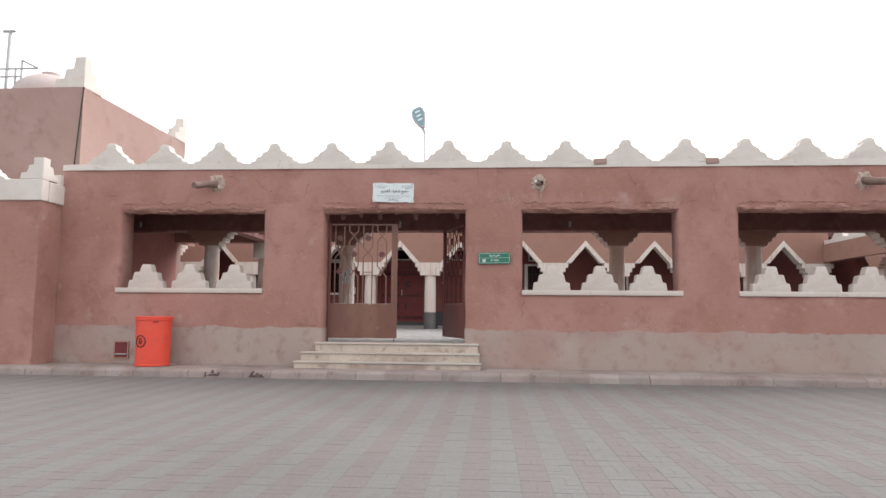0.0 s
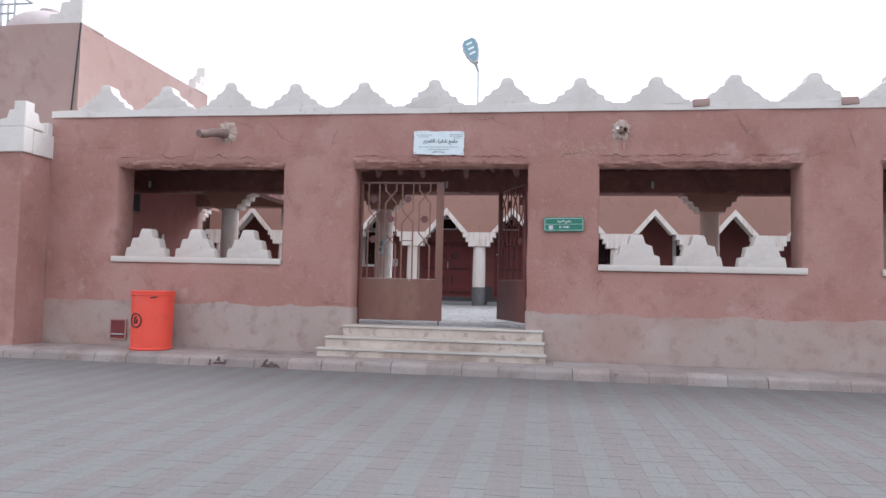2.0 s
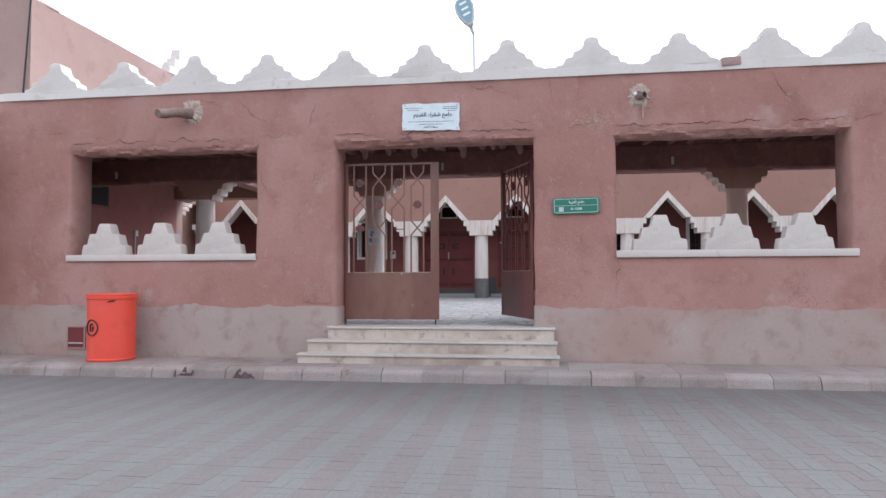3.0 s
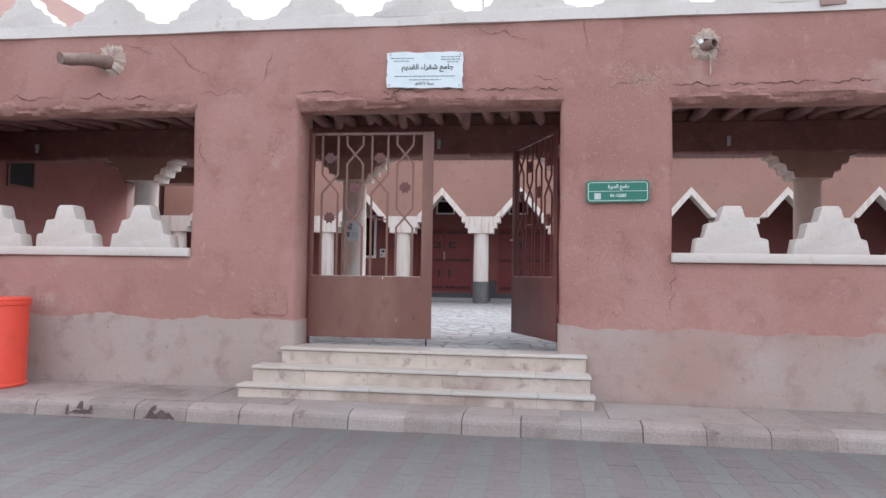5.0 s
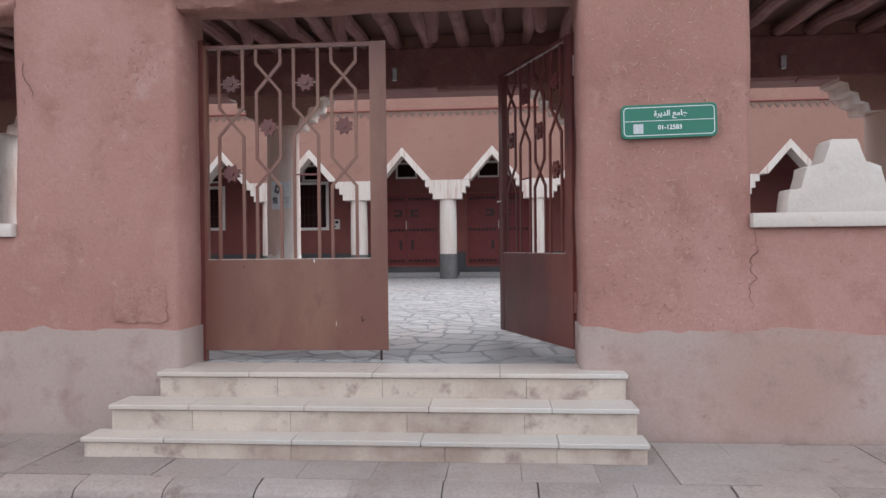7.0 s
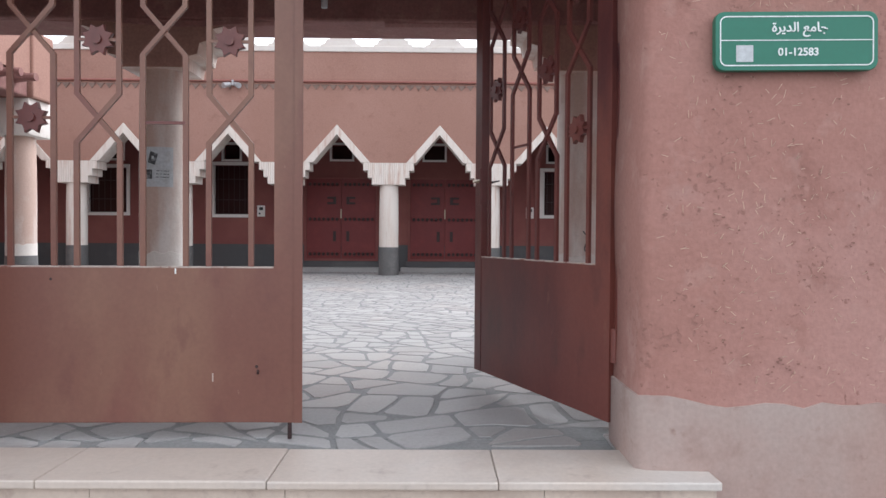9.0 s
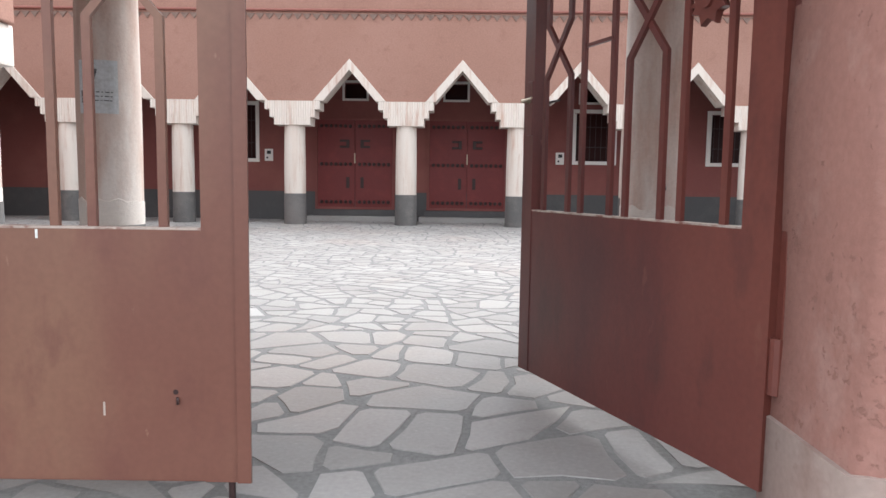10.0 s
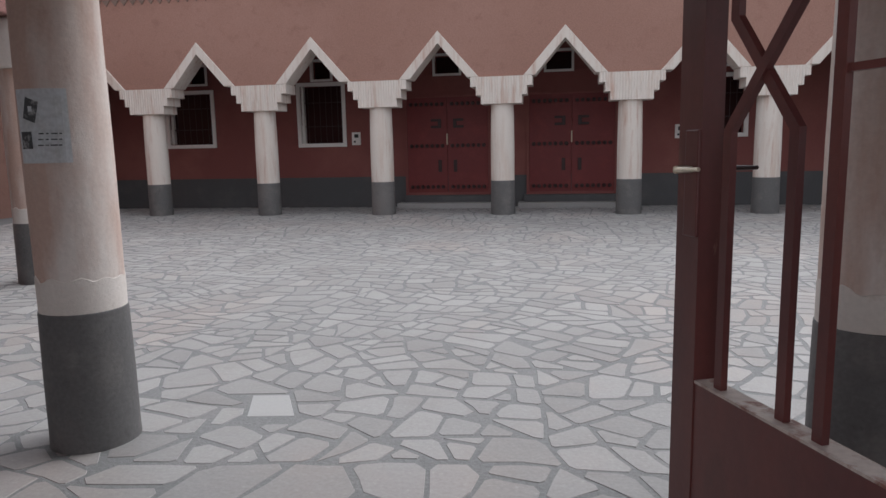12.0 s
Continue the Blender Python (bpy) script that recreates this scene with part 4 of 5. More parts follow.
tagged(part("arcade_parapet_band", boxed(x_left, x_right, FAR_Y + 0.03, FAR_Y + 0.40, 5.30, 5.42, bevel=0.012), WHITE), "white painted band on the courtyard wall top", "parapet", kind="structure")
for k in range(int((x_right - x_left) / 1.1)):
    ob = part("merlon", merlon(0.92, 0.42, 0.22, k + 40), WHITE, smooth=True, m=pose(x_left + 0.55 + 1.1 * k, FAR_Y + 0.2, 5.415))
    tagged(ob, "white stepped crest on the courtyard wall top", "merlon", "merlons round the courtyard")

REAR = 13.75
holes = [(-6.99, -6.01, 1.95, 3.0), (-4.03, -3.14, 1.92, 3.075), (3.78, 4.62, 1.95, 2.98), (6.7, 7.5, 1.95, 2.98)]
vents = [(-3.74, -3.36, 3.21, 3.56), (-1.20, -0.72, 3.23, 3.57), (0.98, 1.46, 3.23, 3.57), (-6.5, -6.1, 3.21, 3.56), (3.9, 4.35, 3.21, 3.56)]
wall = mud_wall("wall_rear", -9.5, 15, 0.3, 4.2, REAR, REAR + 0.4, holes + vents, step=0.35, rough=0.003, soft=0.03, mat=MUD_DARK)
tagged(wall, "dark red painted wall behind the arcade", "wall")
# Unlit room behind the windows, its dark painted as one black sheet.
tagged(part("wall_outer", boxed(-9.5, 15, REAR + 0.42, REAR + 0.5, 0.3, 4.2), BLACK), "black sheet painted as the unlit room behind the arcade windows", "wall", kind="structure")
tagged(part("rear_skirting", boxed(-9.5, 15, REAR - 0.018, REAR + 0.02, FLOOR - 0.02, 1.22), DARK_GREY), "dark grey painted skirting of the arcade", "skirting", kind="structure")
tagged(part("arcade_ceiling", boxed(-9.5, 15, FAR_Y + 0.4, 13.8, 3.95, 4.1), BOARD), "dark arcade ceiling", "ceiling", kind="structure")
tagged(part("arcade_roof", boxed(-9.5, 15, FAR_Y + 0.42, 14.2, 4.75, 4.9), ROOF), "flat earthen roof of the arcade", "roof", kind="structure")
tagged(part("wall_west", boxed(-9.8, -9.4, 5.5, 14.2, 0.3, 5.3), MUD_INNER), "brown wall closing the courtyard", "wall", kind="structure")


def frame_of(bm, x0, x1, z0, z1, w, y0, y1):
    box(bm, x0 - w, x0, y0, y1, z0 - w, z1 + w)
    box(bm, x1, x1 + w, y0, y1, z0 - w, z1 + w)
    box(bm, x0, x1, y0, y1, z0 - w, z0)
    box(bm, x0, x1, y0, y1, z1, z1 + w)
    return bm


for n, (x0, x1, z0, z1) in enumerate(holes + vents):
    small = n >= len(holes)
    w = thing("window_%d" % (n + 1), "small white-framed vent window above the arcade" if small else "white-framed barred window with dark panes", "window", pose(0, 0, 0), kind="structure")
    part("window_frame", frame_of(bmesh.new(), x0, x1, z0, z1, 0.045 if small else 0.075, REAR - 0.03, REAR + 0.06), FRAME, w)
    pane = part("pane", boxed(x0 - 0.01, x1 + 0.01, REAR + 0.16, REAR + 0.17, z0 - 0.01, z1 + 0.01), glass, w)
    if not small:
        part("reveal_board", boxed(x0 - 0.01, x0 + 0.05, REAR + 0.05, REAR + 0.15, z0, z1), FRAME, w)
        for k in range(1, 7):
            x = x0 + (x1 - x0) * k / 7
            part("window_bar", boxed(x - 0.005, x + 0.005, REAR + 0.08, REAR + 0.092, z0, z1), STUD, w)
        for z in (z0 + (z1 - z0) * 0.3, z0 + (z1 - z0) * 0.72):
            part("window_rail", boxed(x0, x1, REAR + 0.096, REAR + 0.106, z - 0.010, z + 0.010), STUD, w)
for x in (-2.86, 3.48):
    s = thing("switch_box", "white switch box beside the window", "switch box", pose(x, REAR - 0.03, 2.0), "switch boxes of the arcade")
    part("casing", boxed(-0.09, 0.09, 0.0, 0.03, -0.13, 0.13, bevel=0.006), FRAME, s)
    part("breaker", boxed(-0.035, 0.05, -0.014, 0.0, 0.02, 0.09), BLACK, s)
    part("button", rodded((-0.03, -0.012, -0.06), (-0.03, 0.0, -0.06), 0.022, seg=10), BLACK, s)


def double_door(x, label):
    d = thing("double_door", label, "door", pose(x, REAR, 0.84), "double doors of the arcade")
    part("door_surround", frame_of(bmesh.new(), -0.82, 0.82, 0.05, 1.93, 0.05, -0.05, 0.02), MUD_DARK, d)
    for s in (-1, 1):
        leaf = part("door_leaf", boxed(min(0.005 * s, 0.815 * s), max(0.005 * s, 0.815 * s), -0.04, 0.01, 0.0, 1.93, bevel=0.004), DOOR, d)
        for z in (0.16, 0.98, 1.80):
            bm = box(bmesh.new(), min(0.03 * s, 0.80 * s), max(0.03 * s, 0.80 * s), -0.052, -0.04, z - 0.055, z + 0.055)
            part("door_rail", bm, DOOR, leaf)
            bm = bmesh.new()
            for k in range(7):
                rod(bm, ((0.10 + 0.105 * k) * s, -0.075, z), ((0.10 + 0.105 * k) * s, -0.05, z), 0.026, 0.042, 8)
            part("stud_row", bm, STUD, leaf, "row of dark door studs")
        for z, h in ((1.42, 0.09), (0.58, 0.12)):
            bm = bmesh.new()
            box(bm, min(0.12 * s, 0.19 * s), max(0.12 * s, 0.19 * s), -0.055, -0.04, z - h, z + h, bevel=0.01)
            if h < 0.1:
                box(bm, min(0.19 * s, 0.33 * s), max(0.19 * s, 0.33 * s), -0.055, -0.04, z + 0.04, z + h, bevel=0.008)
                box(bm, min(0.19 * s, 0.33 * s), max(0.19 * s, 0.33 * s), -0.055, -0.04, z - h, z - 0.04, bevel=0.008)
            part("carved_motif", bm, STUD, leaf, "dark carved motif")
    part("door_handle", boxed(-0.012, 0.012, -0.09, -0.04, 1.0, 1.22, bevel=0.004), BRASS, d, "brass pull handle")
    return d


double_door(-0.97, "dark red studded double door, closed")
double_door(1.47, "dark red studded double door, closed")
for x0, x1 in ((-1.95, 0.05), (0.45, 2.5)):
    tagged(part("door_step", boxed(x0, x1, REAR - 0.42, REAR - 0.02, FLOOR - 0.01, 0.70, bevel=0.01), STONE), "low pale stone step at a double door", "step", group="door steps of the arcade")
    tagged(part("door_ledge", boxed(x0 + 0.1, x1 - 0.1, REAR - 0.16, REAR - 0.02, 0.70, 0.835, bevel=0.008), DARK_GREY), "dark grey ledge under a double door", "ledge", group="ledges of the arcade doors")

# ---- street wall fittings ----
sign = thing("street_sign", "green enamel sign with white border and writing", "sign", pose(2.536, -0.025, 2.145, 0, -0.9, 0))


def rounded(w, h, r, k=6):
    pts = []
    for cx, cz, a0 in ((w / 2 - r, h / 2 - r, 0), (-w / 2 + r, h / 2 - r, 90), (-w / 2 + r, -h / 2 + r, 180), (w / 2 - r, -h / 2 + r, 270)):
        pts += [(cx + r * math.cos(radians(a0 + 90 * i / k)), cz + r * math.sin(radians(a0 + 90 * i / k))) for i in range(k + 1)]
    return pts


def lettering(name, text, size, x, y, z, mat, parent, label="", weight=0.0):
    """Flat writing on a street-facing board, centred at x, z."""
    cu = bpy.data.curves.new(name, "FONT")
    cu.body, cu.size, cu.align_x, cu.align_y, cu.extrude, cu.offset = text, size, "CENTER", "CENTER", 0.0012, weight
    tmp = bpy.data.objects.new(name, cu)
    scene.collection.objects.link(tmp)
    me = bpy.data.meshes.new_from_object(tmp.evaluated_get(bpy.context.evaluated_depsgraph_get()))
    bpy.data.objects.remove(tmp)
    me.materials.clear()
    me.materials.append(mat)
    ob = new(name, me)
    ob.parent = parent
    ob.matrix_basis = pose(x, y, z, 90, 0, 0)
    if label:
        ob["label"] = label
    return ob


part("sign_board", prism(bmesh.new(), rounded(0.575, 0.205, 0.028), -0.014, 0.014, bevel=0.004), GREEN, sign)
ring_o, ring_i = rounded(0.545, 0.175, 0.024), rounded(0.537, 0.167, 0.020)
bm = bmesh.new()
vo = [[bm.verts.new((x, y, z)) for x, z in ring_o] for y in (-0.0155, -0.012)]
vi = [[bm.verts.new((x, y, z)) for x, z in ring_i] for y in (-0.0155, -0.012)]
k = len(ring_o)
for i in range(k):
    j = (i + 1) % k
    bm.faces.new((vo[0][i], vo[0][j], vi[0][j], vi[0][i]))
    bm.faces.new((vo[0][i], vo[1][i], vo[1][j], vo[0][j]))
    bm.faces.new((vi[0][i], vi[0][j], vi[1][j], vi[1][i]))
part("border_line", bm, SIGN_WHITE, sign)
part("middle_line", boxed(-0.27, 0.27, -0.0155, -0.012, 0.001, 0.004), SIGN_WHITE, sign)
part("code_patch", boxed(-0.215, -0.155, -0.0155, -0.012, -0.073, -0.015), PAPER, sign, "plain grey printed patch")
lettering("sign_name", "\uFE93\uFEAE\uFEF3\uFEAA\uFEDF\uFE8D \uFECA\uFEE3\uFE8E\uFE9F", 0.046, 0.01, -0.0155, 0.046, SIGN_WHITE, sign, "white Arabic name", 0.0006)
lettering("sign_number", "01-12583", 0.038, 0.005, -0.0155, -0.040, SIGN_WHITE, sign, "white number 01-12583", 0.0006)

plaque = thing("plaque", "pale chipped marble plaque with dark Arabic writing", "plaque", pose(0.676, -0.022, 3.350, 0, 0.8, 0))
r = random.Random(5)
edge = []
for i in range(44):
    t = i / 44 * 4
    s, u = int(t), t - int(t)
    p = ((-0.5 + u, -0.5), (0.5, -0.5 + u), (0.5 - u, 0.5), (-0.5, 0.5 - u))[s]
    edge.append(((p[0] * 0.755) + r.uniform(-0.006, 0.006), p[1] * 0.355 + r.uniform(-0.007, 0.007)))
part("slab", prism(bmesh.new(), edge, -0.012, 0.022), PLAQUE, plaque)
lettering("plaque_title", "\uFEE2\uFEF3\uFEAA\uFED8\uFEDF\uFE8D \uFE80\uFE8D\uFEAE\uFED8\uFEB7 \uFECA\uFEE3\uFE8E\uFE9F", 0.072, 0.03, -0.0145, 0.028, INK, plaque, "dark Arabic title", 0.001)
lettering("plaque_year", "\u0640\uFEEB\u0661\u0664\u0662\u0667 \uFE94\uFEE8\uFEB3", 0.042, 0.0, -0.0145, -0.135, INK, plaque, "dark Arabic year")
for x0, x1, z in ((-0.30, 0.30, -0.062), (-0.15, 0.17, -0.098), (-0.345, -0.11, 0.118), (-0.31, -0.15, 0.090), (0.16, 0.35, 0.128), (0.16, 0.35, 0.103), (0.22, 0.33, 0.078)):
    bm, x, q = bmesh.new(), x0, random.Random(int(z * 1000))
    while x < x1:
        w = q.uniform(0.02, 0.05)
        box(bm, x, min(x + w, x1), -0.0145, -0.011, z - 0.0035, z + 0.0018)
        x += w + 0.009
    part("plaque_line", bm, INK, plaque, "line of small dark writing")
for x, z in ((-0.35, -0.15), (0.35, 0.15), (-0.345, 0.155), (0.35, -0.155)):
    part("corner_pin", rodded((x, -0.02, z), (x, -0.008, z), 0.008, seg=8), STEEL, plaque)


def mud_patch(x, z, rx, rz, seed, hole=0.0):
    """A ragged collar of pale mud round a spout."""
    bm = bmesh.new()
    inner, outer, mid = [], [], []
    jag = random.Random(int(seed * 10))
    for k in range(44):
        a = 2 * math.pi * k / 44
        j = 1 + 0.30 * noise.noise((math.cos(a) * 2, math.sin(a) * 2, seed)) + 0.28 * noise.noise((math.cos(a) * 3.3, math.sin(a) * 3.3, seed + 4)) + jag.uniform(-0.13, 0.13)
        outer.append(bm.verts.new((x + rx * j * math.cos(a), 0.012 + wall_y(x, z), z + rz * j * math.sin(a))))
        mid.append(bm.verts.new((x + rx * 0.7 * j * math.cos(a), -0.035 - 0.03 * noise.noise((a * 3, seed, 1)), z + rz * 0.7 * j * math.sin(a))))
        inner.append(bm.verts.new((x + max(hole, 0.03) * math.cos(a), -0.03, z + max(hole, 0.03) * math.sin(a))))
    for p, n in ((outer, mid), (mid, inner)):
        for k in range(44):
            bm.faces.new((p[k], p[(k + 1) % 44], n[(k + 1) % 44], n[k]))
    return bm


for x, z, dx, dy, seed in ((-2.70, 3.55, -0.20, -0.50, 1), (9.0, 3.55, 0.20, -0.5, 2)):
    sp = thing("water_spout", "hollow log water spout set in pale mud", "water spout", pose(0, 0, 0), "water spouts of the street wall")
    part("mud_collar", mud_patch(x + 0.02, z, 0.165, 0.18, seed * 7.7), PATCH, sp, "ragged pale mud collar", smooth=True)
    part("log", rodded((x, 0.05, z), (x + dx, dy, z - 0.13), 0.075, 0.058, 12, 0.03, 6, seed), SPOUT_LOG, sp, smooth=True)
sp = thing("water_spout", "short pipe stub in a ragged pale mud collar", "water spout", pose(0, 0, 0), "water spouts of the street wall")
part("mud_collar", mud_patch(3.335, 3.525, 0.15, 0.165, 3.1, 0.05), PATCH, sp, "ragged pale mud collar", smooth=True)
part("pipe_end", lathe(bmesh.new(), [(0.046, -0.06), (0.046, 0.075), (0.036, 0.075), (0.036, -0.02)], 20), SPOUT_LOG, sp, "dark weathered pipe mouth", m=pose(3.345, -0.05, 3.505, 90, 0, 35))
# Daylight through a small hole, painted as a white disc.
part("light_in_pipe", rodded((3.285, -0.046, 3.548), (3.285, -0.03, 3.548), 0.022, seg=14), SIGN_WHITE, sp, "white disc painted as daylight in a hole beside the pipe")
part("drip_streak", boxed(3.37, 3.385, -0.016, 0.0, 3.24, 3.40, bevel=0.004), PATCH, sp, "pale mud drip")

niche = thing("wall_niche", "small dark square niche with frame in the plinth", "niche", pose(-4.37, -0.012, 0.42))
part("back", boxed(-0.12, 0.12, -0.012, 0.004, -0.14, 0.14), DOOR, niche)
part("frame", frame_of(bmesh.new(), -0.12, 0.12, -0.14, 0.14, 0.022, -0.024, 0.0), MUD, niche)
part("pipe", rodded((-0.11, -0.02, -0.08), (0.11, -0.02, -0.08), 0.012, seg=8), GREY_METAL, niche)

bin_ = thing("waste_bin", "orange plastic drum bin on the pavement", "bin", pose(-3.55, -0.44, PAVE))
part("drum", lathe(bmesh.new(), [(0.285, 0.0), (0.30, 0.012), (0.302, 0.03), (0.292, 0.04), (0.300, 0.80), (0.312, 0.805), (0.315, 0.835), (0.306, 0.845), (0.297, 0.84), (0.29, 0.06)], 40), ORANGE, bin_, smooth=True)
part("rim", lathe(bmesh.new(), [(0.308, 0.845), (0.314, 0.855), (0.312, 0.872), (0.295, 0.875), (0.02, 0.878)], 40), ORANGE, bin_, smooth=True)
bm = bmesh.new()
for k in range(24):
    a0, a1 = 2 * math.pi * k / 24, 2 * math.pi * (k + 1) / 24
    p = []
    for a in (a0, a1):
        th = radians(-18) + 0.10 * math.cos(a) / 0.3
        p.append(Vector((0.302 * math.sin(th), -0.302 * math.cos(th), 0.44 + 0.10 * math.sin(a))))
    rod(bm, p[0], p[1], 0.009, seg=5)
part("emblem_ring", bm, BLACK, bin_, "black round emblem")
bm = bmesh.new()
for dx, dz, ex, ez in ((-0.02, -0.05, -0.02, 0.04), (0.02, -0.045, 0.03, 0.02), (-0.02, 0.04, 0.02, 0.05)):
    p = [Vector((0.303 * math.sin(radians(-18) + u / 0.3), -0.303 * math.cos(radians(-18) + u / 0.3), 0.44 + v)) for u, v in ((dx, dz), (ex, ez))]
    rod(bm, p[0], p[1], 0.011, seg=5)
part("emblem_mark", bm, BLACK, bin_, "black round emblem")
bm = bmesh.new()
p = [Vector((0.305 * math.sin(a), -0.305 * math.cos(a), 0.775 + 0.005 * k)) for k, a in enumerate((0.42, 0.52, 0.62, 0.70))]
for a, b in zip(p, p[1:]):
    rod(bm, a, b, 0.010, seg=6)
part("handle_slot", bm, BLACK, bin_, "dark handle slot")

sol = thing("solar_lamp", "grey lamp head on a thin bent pole", "lamp", pose(1.20, 0.36, TOP) @ Matrix.Diagonal((0.98, 1.1, 1.12, 1)))
part("pole", rodded((0.02, 0, -0.2), (0.01, 0, 0.66), 0.016, seg=10), GREY_METAL, sol)
part("neck", rodded((0.01, 0, 0.66), (-0.03, -0.02, 0.76), 0.02, 0.03, 10), GREY_METAL, sol)
half = [(0.035, -0.20), (0.07, -0.14), (0.115, -0.04), (0.135, 0.06), (0.12, 0.15), (0.07, 0.20)]
head = part("lamp_head", prism(bmesh.new(), half + [(-x, z) for x, z in half[::-1]], -0.03, 0.03, bevel=0.012), GREY_METAL, sol, smooth=True, m=pose(-0.09, -0.04, 0.92, -12, -22, 0))
half = [(x * 0.8, z * 0.88 + 0.01) for x, z in half]
part("lens", prism(bmesh.new(), half + [(-x, z) for x, z in half[::-1]], -0.034, -0.029), LAMP_GLASS, head, "blue-grey lamp lens")
for k in range(3):
    part("led_strip", boxed(-0.05, 0.05, -0.037, -0.033, -0.06 + 0.08 * k, -0.03 + 0.08 * k), SIGN_WHITE, head, "pale lamp strip")
tagged(part("roof_box", boxed(0.27, 0.36, 0.34, 0.42, TOP - 0.3, TOP + 0.42, bevel=0.008), GREY_METAL), "small grey box on the portico roof", "box")

# ---- left block and building ----
tagged(mud_wall("wall_block_front", -12, -5.70, -0.1, 3.13, -0.62, -0.3, seed=4.0), "red mud wall of the neighbouring block", "wall")
tagged(mud_wall("wall_block_side", -0.60, 0.05, -0.1, 3.13, 0.0, 0.25, m=pose(-5.70, 0, 0, 0, 0, 90), seed=7.0), "red mud side wall of the neighbouring block", "wall")
tagged(part("block_roof", boxed(-12, -5.76, -0.4, 1.2, 2.95, 3.05), ROOF), "flat roof of the neighbouring block", "roof", kind="structure")
tagged(part("block_parapet_front", boxed(-12, -5.67, -0.66, -0.46, 3.13, 3.52, bevel=0.012), WHITE), "white painted parapet of the neighbouring block", "parapet", kind="structure")
tagged(part("block_parapet_side", boxed(-5.87, -5.665, -0.455, 0.0, 3.128, 3.50, bevel=0.012), WHITE), "white painted parapet of the neighbouring block", "parapet", kind="structure")


def corner_crest(levels, d):
    """A stepped crest folded round a corner; the corner is at the origin, arms to -x and +y."""
    outline = [(0.0, 0.0), (-levels[0][0], 0.0)]
    for a, z0, z1 in levels:
        outline += [(-a, z0 + 0.0005), (-a + 0.02, z1)]
    outline += [(0.0, levels[-1][2])]
    bm = prism(bmesh.new(), outline, 0.0, d, bevel=0.012)
    arm = prism(bmesh.new(), [(x, z * 0.998) for x, z in outline], 0.0, d, bevel=0.012)
    bmesh.ops.transform(arm, matrix=Matrix.Rotation(radians(-90), 4, "Z") @ Matrix.Translation((-0.003, -d + 0.003, 0)), verts=arm.verts)
    me = bpy.data.meshes.new("arm")
    arm.to_mesh(me)
    arm.free()
    bm.from_mesh(me)
    bpy.data.meshes.remove(me)
    return bm


tagged(part("corner_crest", corner_crest(((0.44, 0.0, 0.12), (0.30, 0.12, 0.26), (0.16, 0.26, 0.40)), 0.20), WHITE, m=pose(-5.67, -0.66, 3.52)), "white stepped crest on the block corner", "merlon", "crests of the neighbouring block")
ob = part("merlon", merlon(0.9, 0.38, 0.2, 77), WHITE, smooth=True, m=pose(-6.82, -0.56, 3.515))
tagged(ob, "white stepped crest on the neighbouring block", "merlon", "crests of the neighbouring block")
tagged(part("corner_crest", corner_crest(((0.30, 0.0, 0.10), (0.12, 0.10, 0.2)), 0.12), WHITE, m=pose(-5.70, -0.12, 3.50)), "white stepped crest against the street wall", "merlon", "crests of the neighbouring block")
tagged(mud_wall("building_front", -14, -6.15, 0, 5.86, 1.15, 1.5, seed=11.0, mat=PALE_MUD), "tall red mud building front", "wall")
tagged(mud_wall("building_side", 1.16, 6.0, 0, 5.86, 0.0, 0.35, m=pose(-6.16, 0, 0, 0, 0, 90), seed=13.0, mat=PALE_MUD), "tall red mud building side", "wall")
tagged(part("building_roof", boxed(-14, -6.3, 1.3, 6.0, 5.5, 5.71), ROOF), "flat roof of the tall building", "roof", kind="structure")
tagged(part("building_back", boxed(-14, -6.3, 5.7, 5.99, 0, 5.6), MUD_INNER), "red mud building back", "wall", kind="structure")
tagged(part("corner_crest", corner_crest(((0.66, 0.0, 0.18), (0.44, 0.18, 0.40), (0.24, 0.40, 0.66)), 0.20), WHITE, m=pose(-6.15, 1.15, 5.86)), "white stepped crest on the tall building corner", "merlon", "crests of the tall building")
tagged(part("corner_crest", corner_crest(((0.66, 0.0, 0.18), (0.44, 0.18, 0.40), (0.24, 0.40, 0.66)), 0.20), WHITE, m=pose(-6.15, 6.0, 5.86) @ Matrix.Diagonal((1, -1, 1, 1))), "white stepped crest on the tall building corner", "merlon", "crests of the tall building")
tagged(part("drain_cable", rodded((-6.13, 1.12, 5.85), (-6.24, 1.10, 4.0), 0.015, seg=8), BLACK), "thin dark cable down the building corner", "cable")
tank = thing("water_tank", "pale domed water tank on the building roof", "tank", pose(-7.62, 2.2, 5.66) @ Matrix.Diagonal((1.4, 1.4, 1.0, 1)))
part("dome", lathe(bmesh.new(), [(0.55 * math.cos(radians(a)), 0.28 + 0.55 * math.sin(radians(a))) for a in range(0, 86, 8)], 28), TANK, tank, smooth=True)
part("drum", lathe(bmesh.new(), [(0.55, 0.0), (0.55, 0.28)], 28), TANK, tank, smooth=True)
part("lid", lathe(bmesh.new(), [(0.14, 0.80), (0.14, 0.88), (0.05, 0.92)], 16), TANK, tank)
ant = thing("mast", "thin grey mast with a crossbar", "mast", pose(-8.56, 2.0, 5.6))
part("pole", rodded((0, 0, 0), (0.03, 0, 1.92), 0.035, seg=8), GREY_METAL, ant)
part("crossbar", rodded((-0.13, 0, 1.90), (0.17, 0, 1.90), 0.035, seg=8), GREY_METAL, ant)
rail = thing("roof_railing", "thin grey pipe railing on the building roof", "railing", pose(-8.2, 1.6, 5.6))
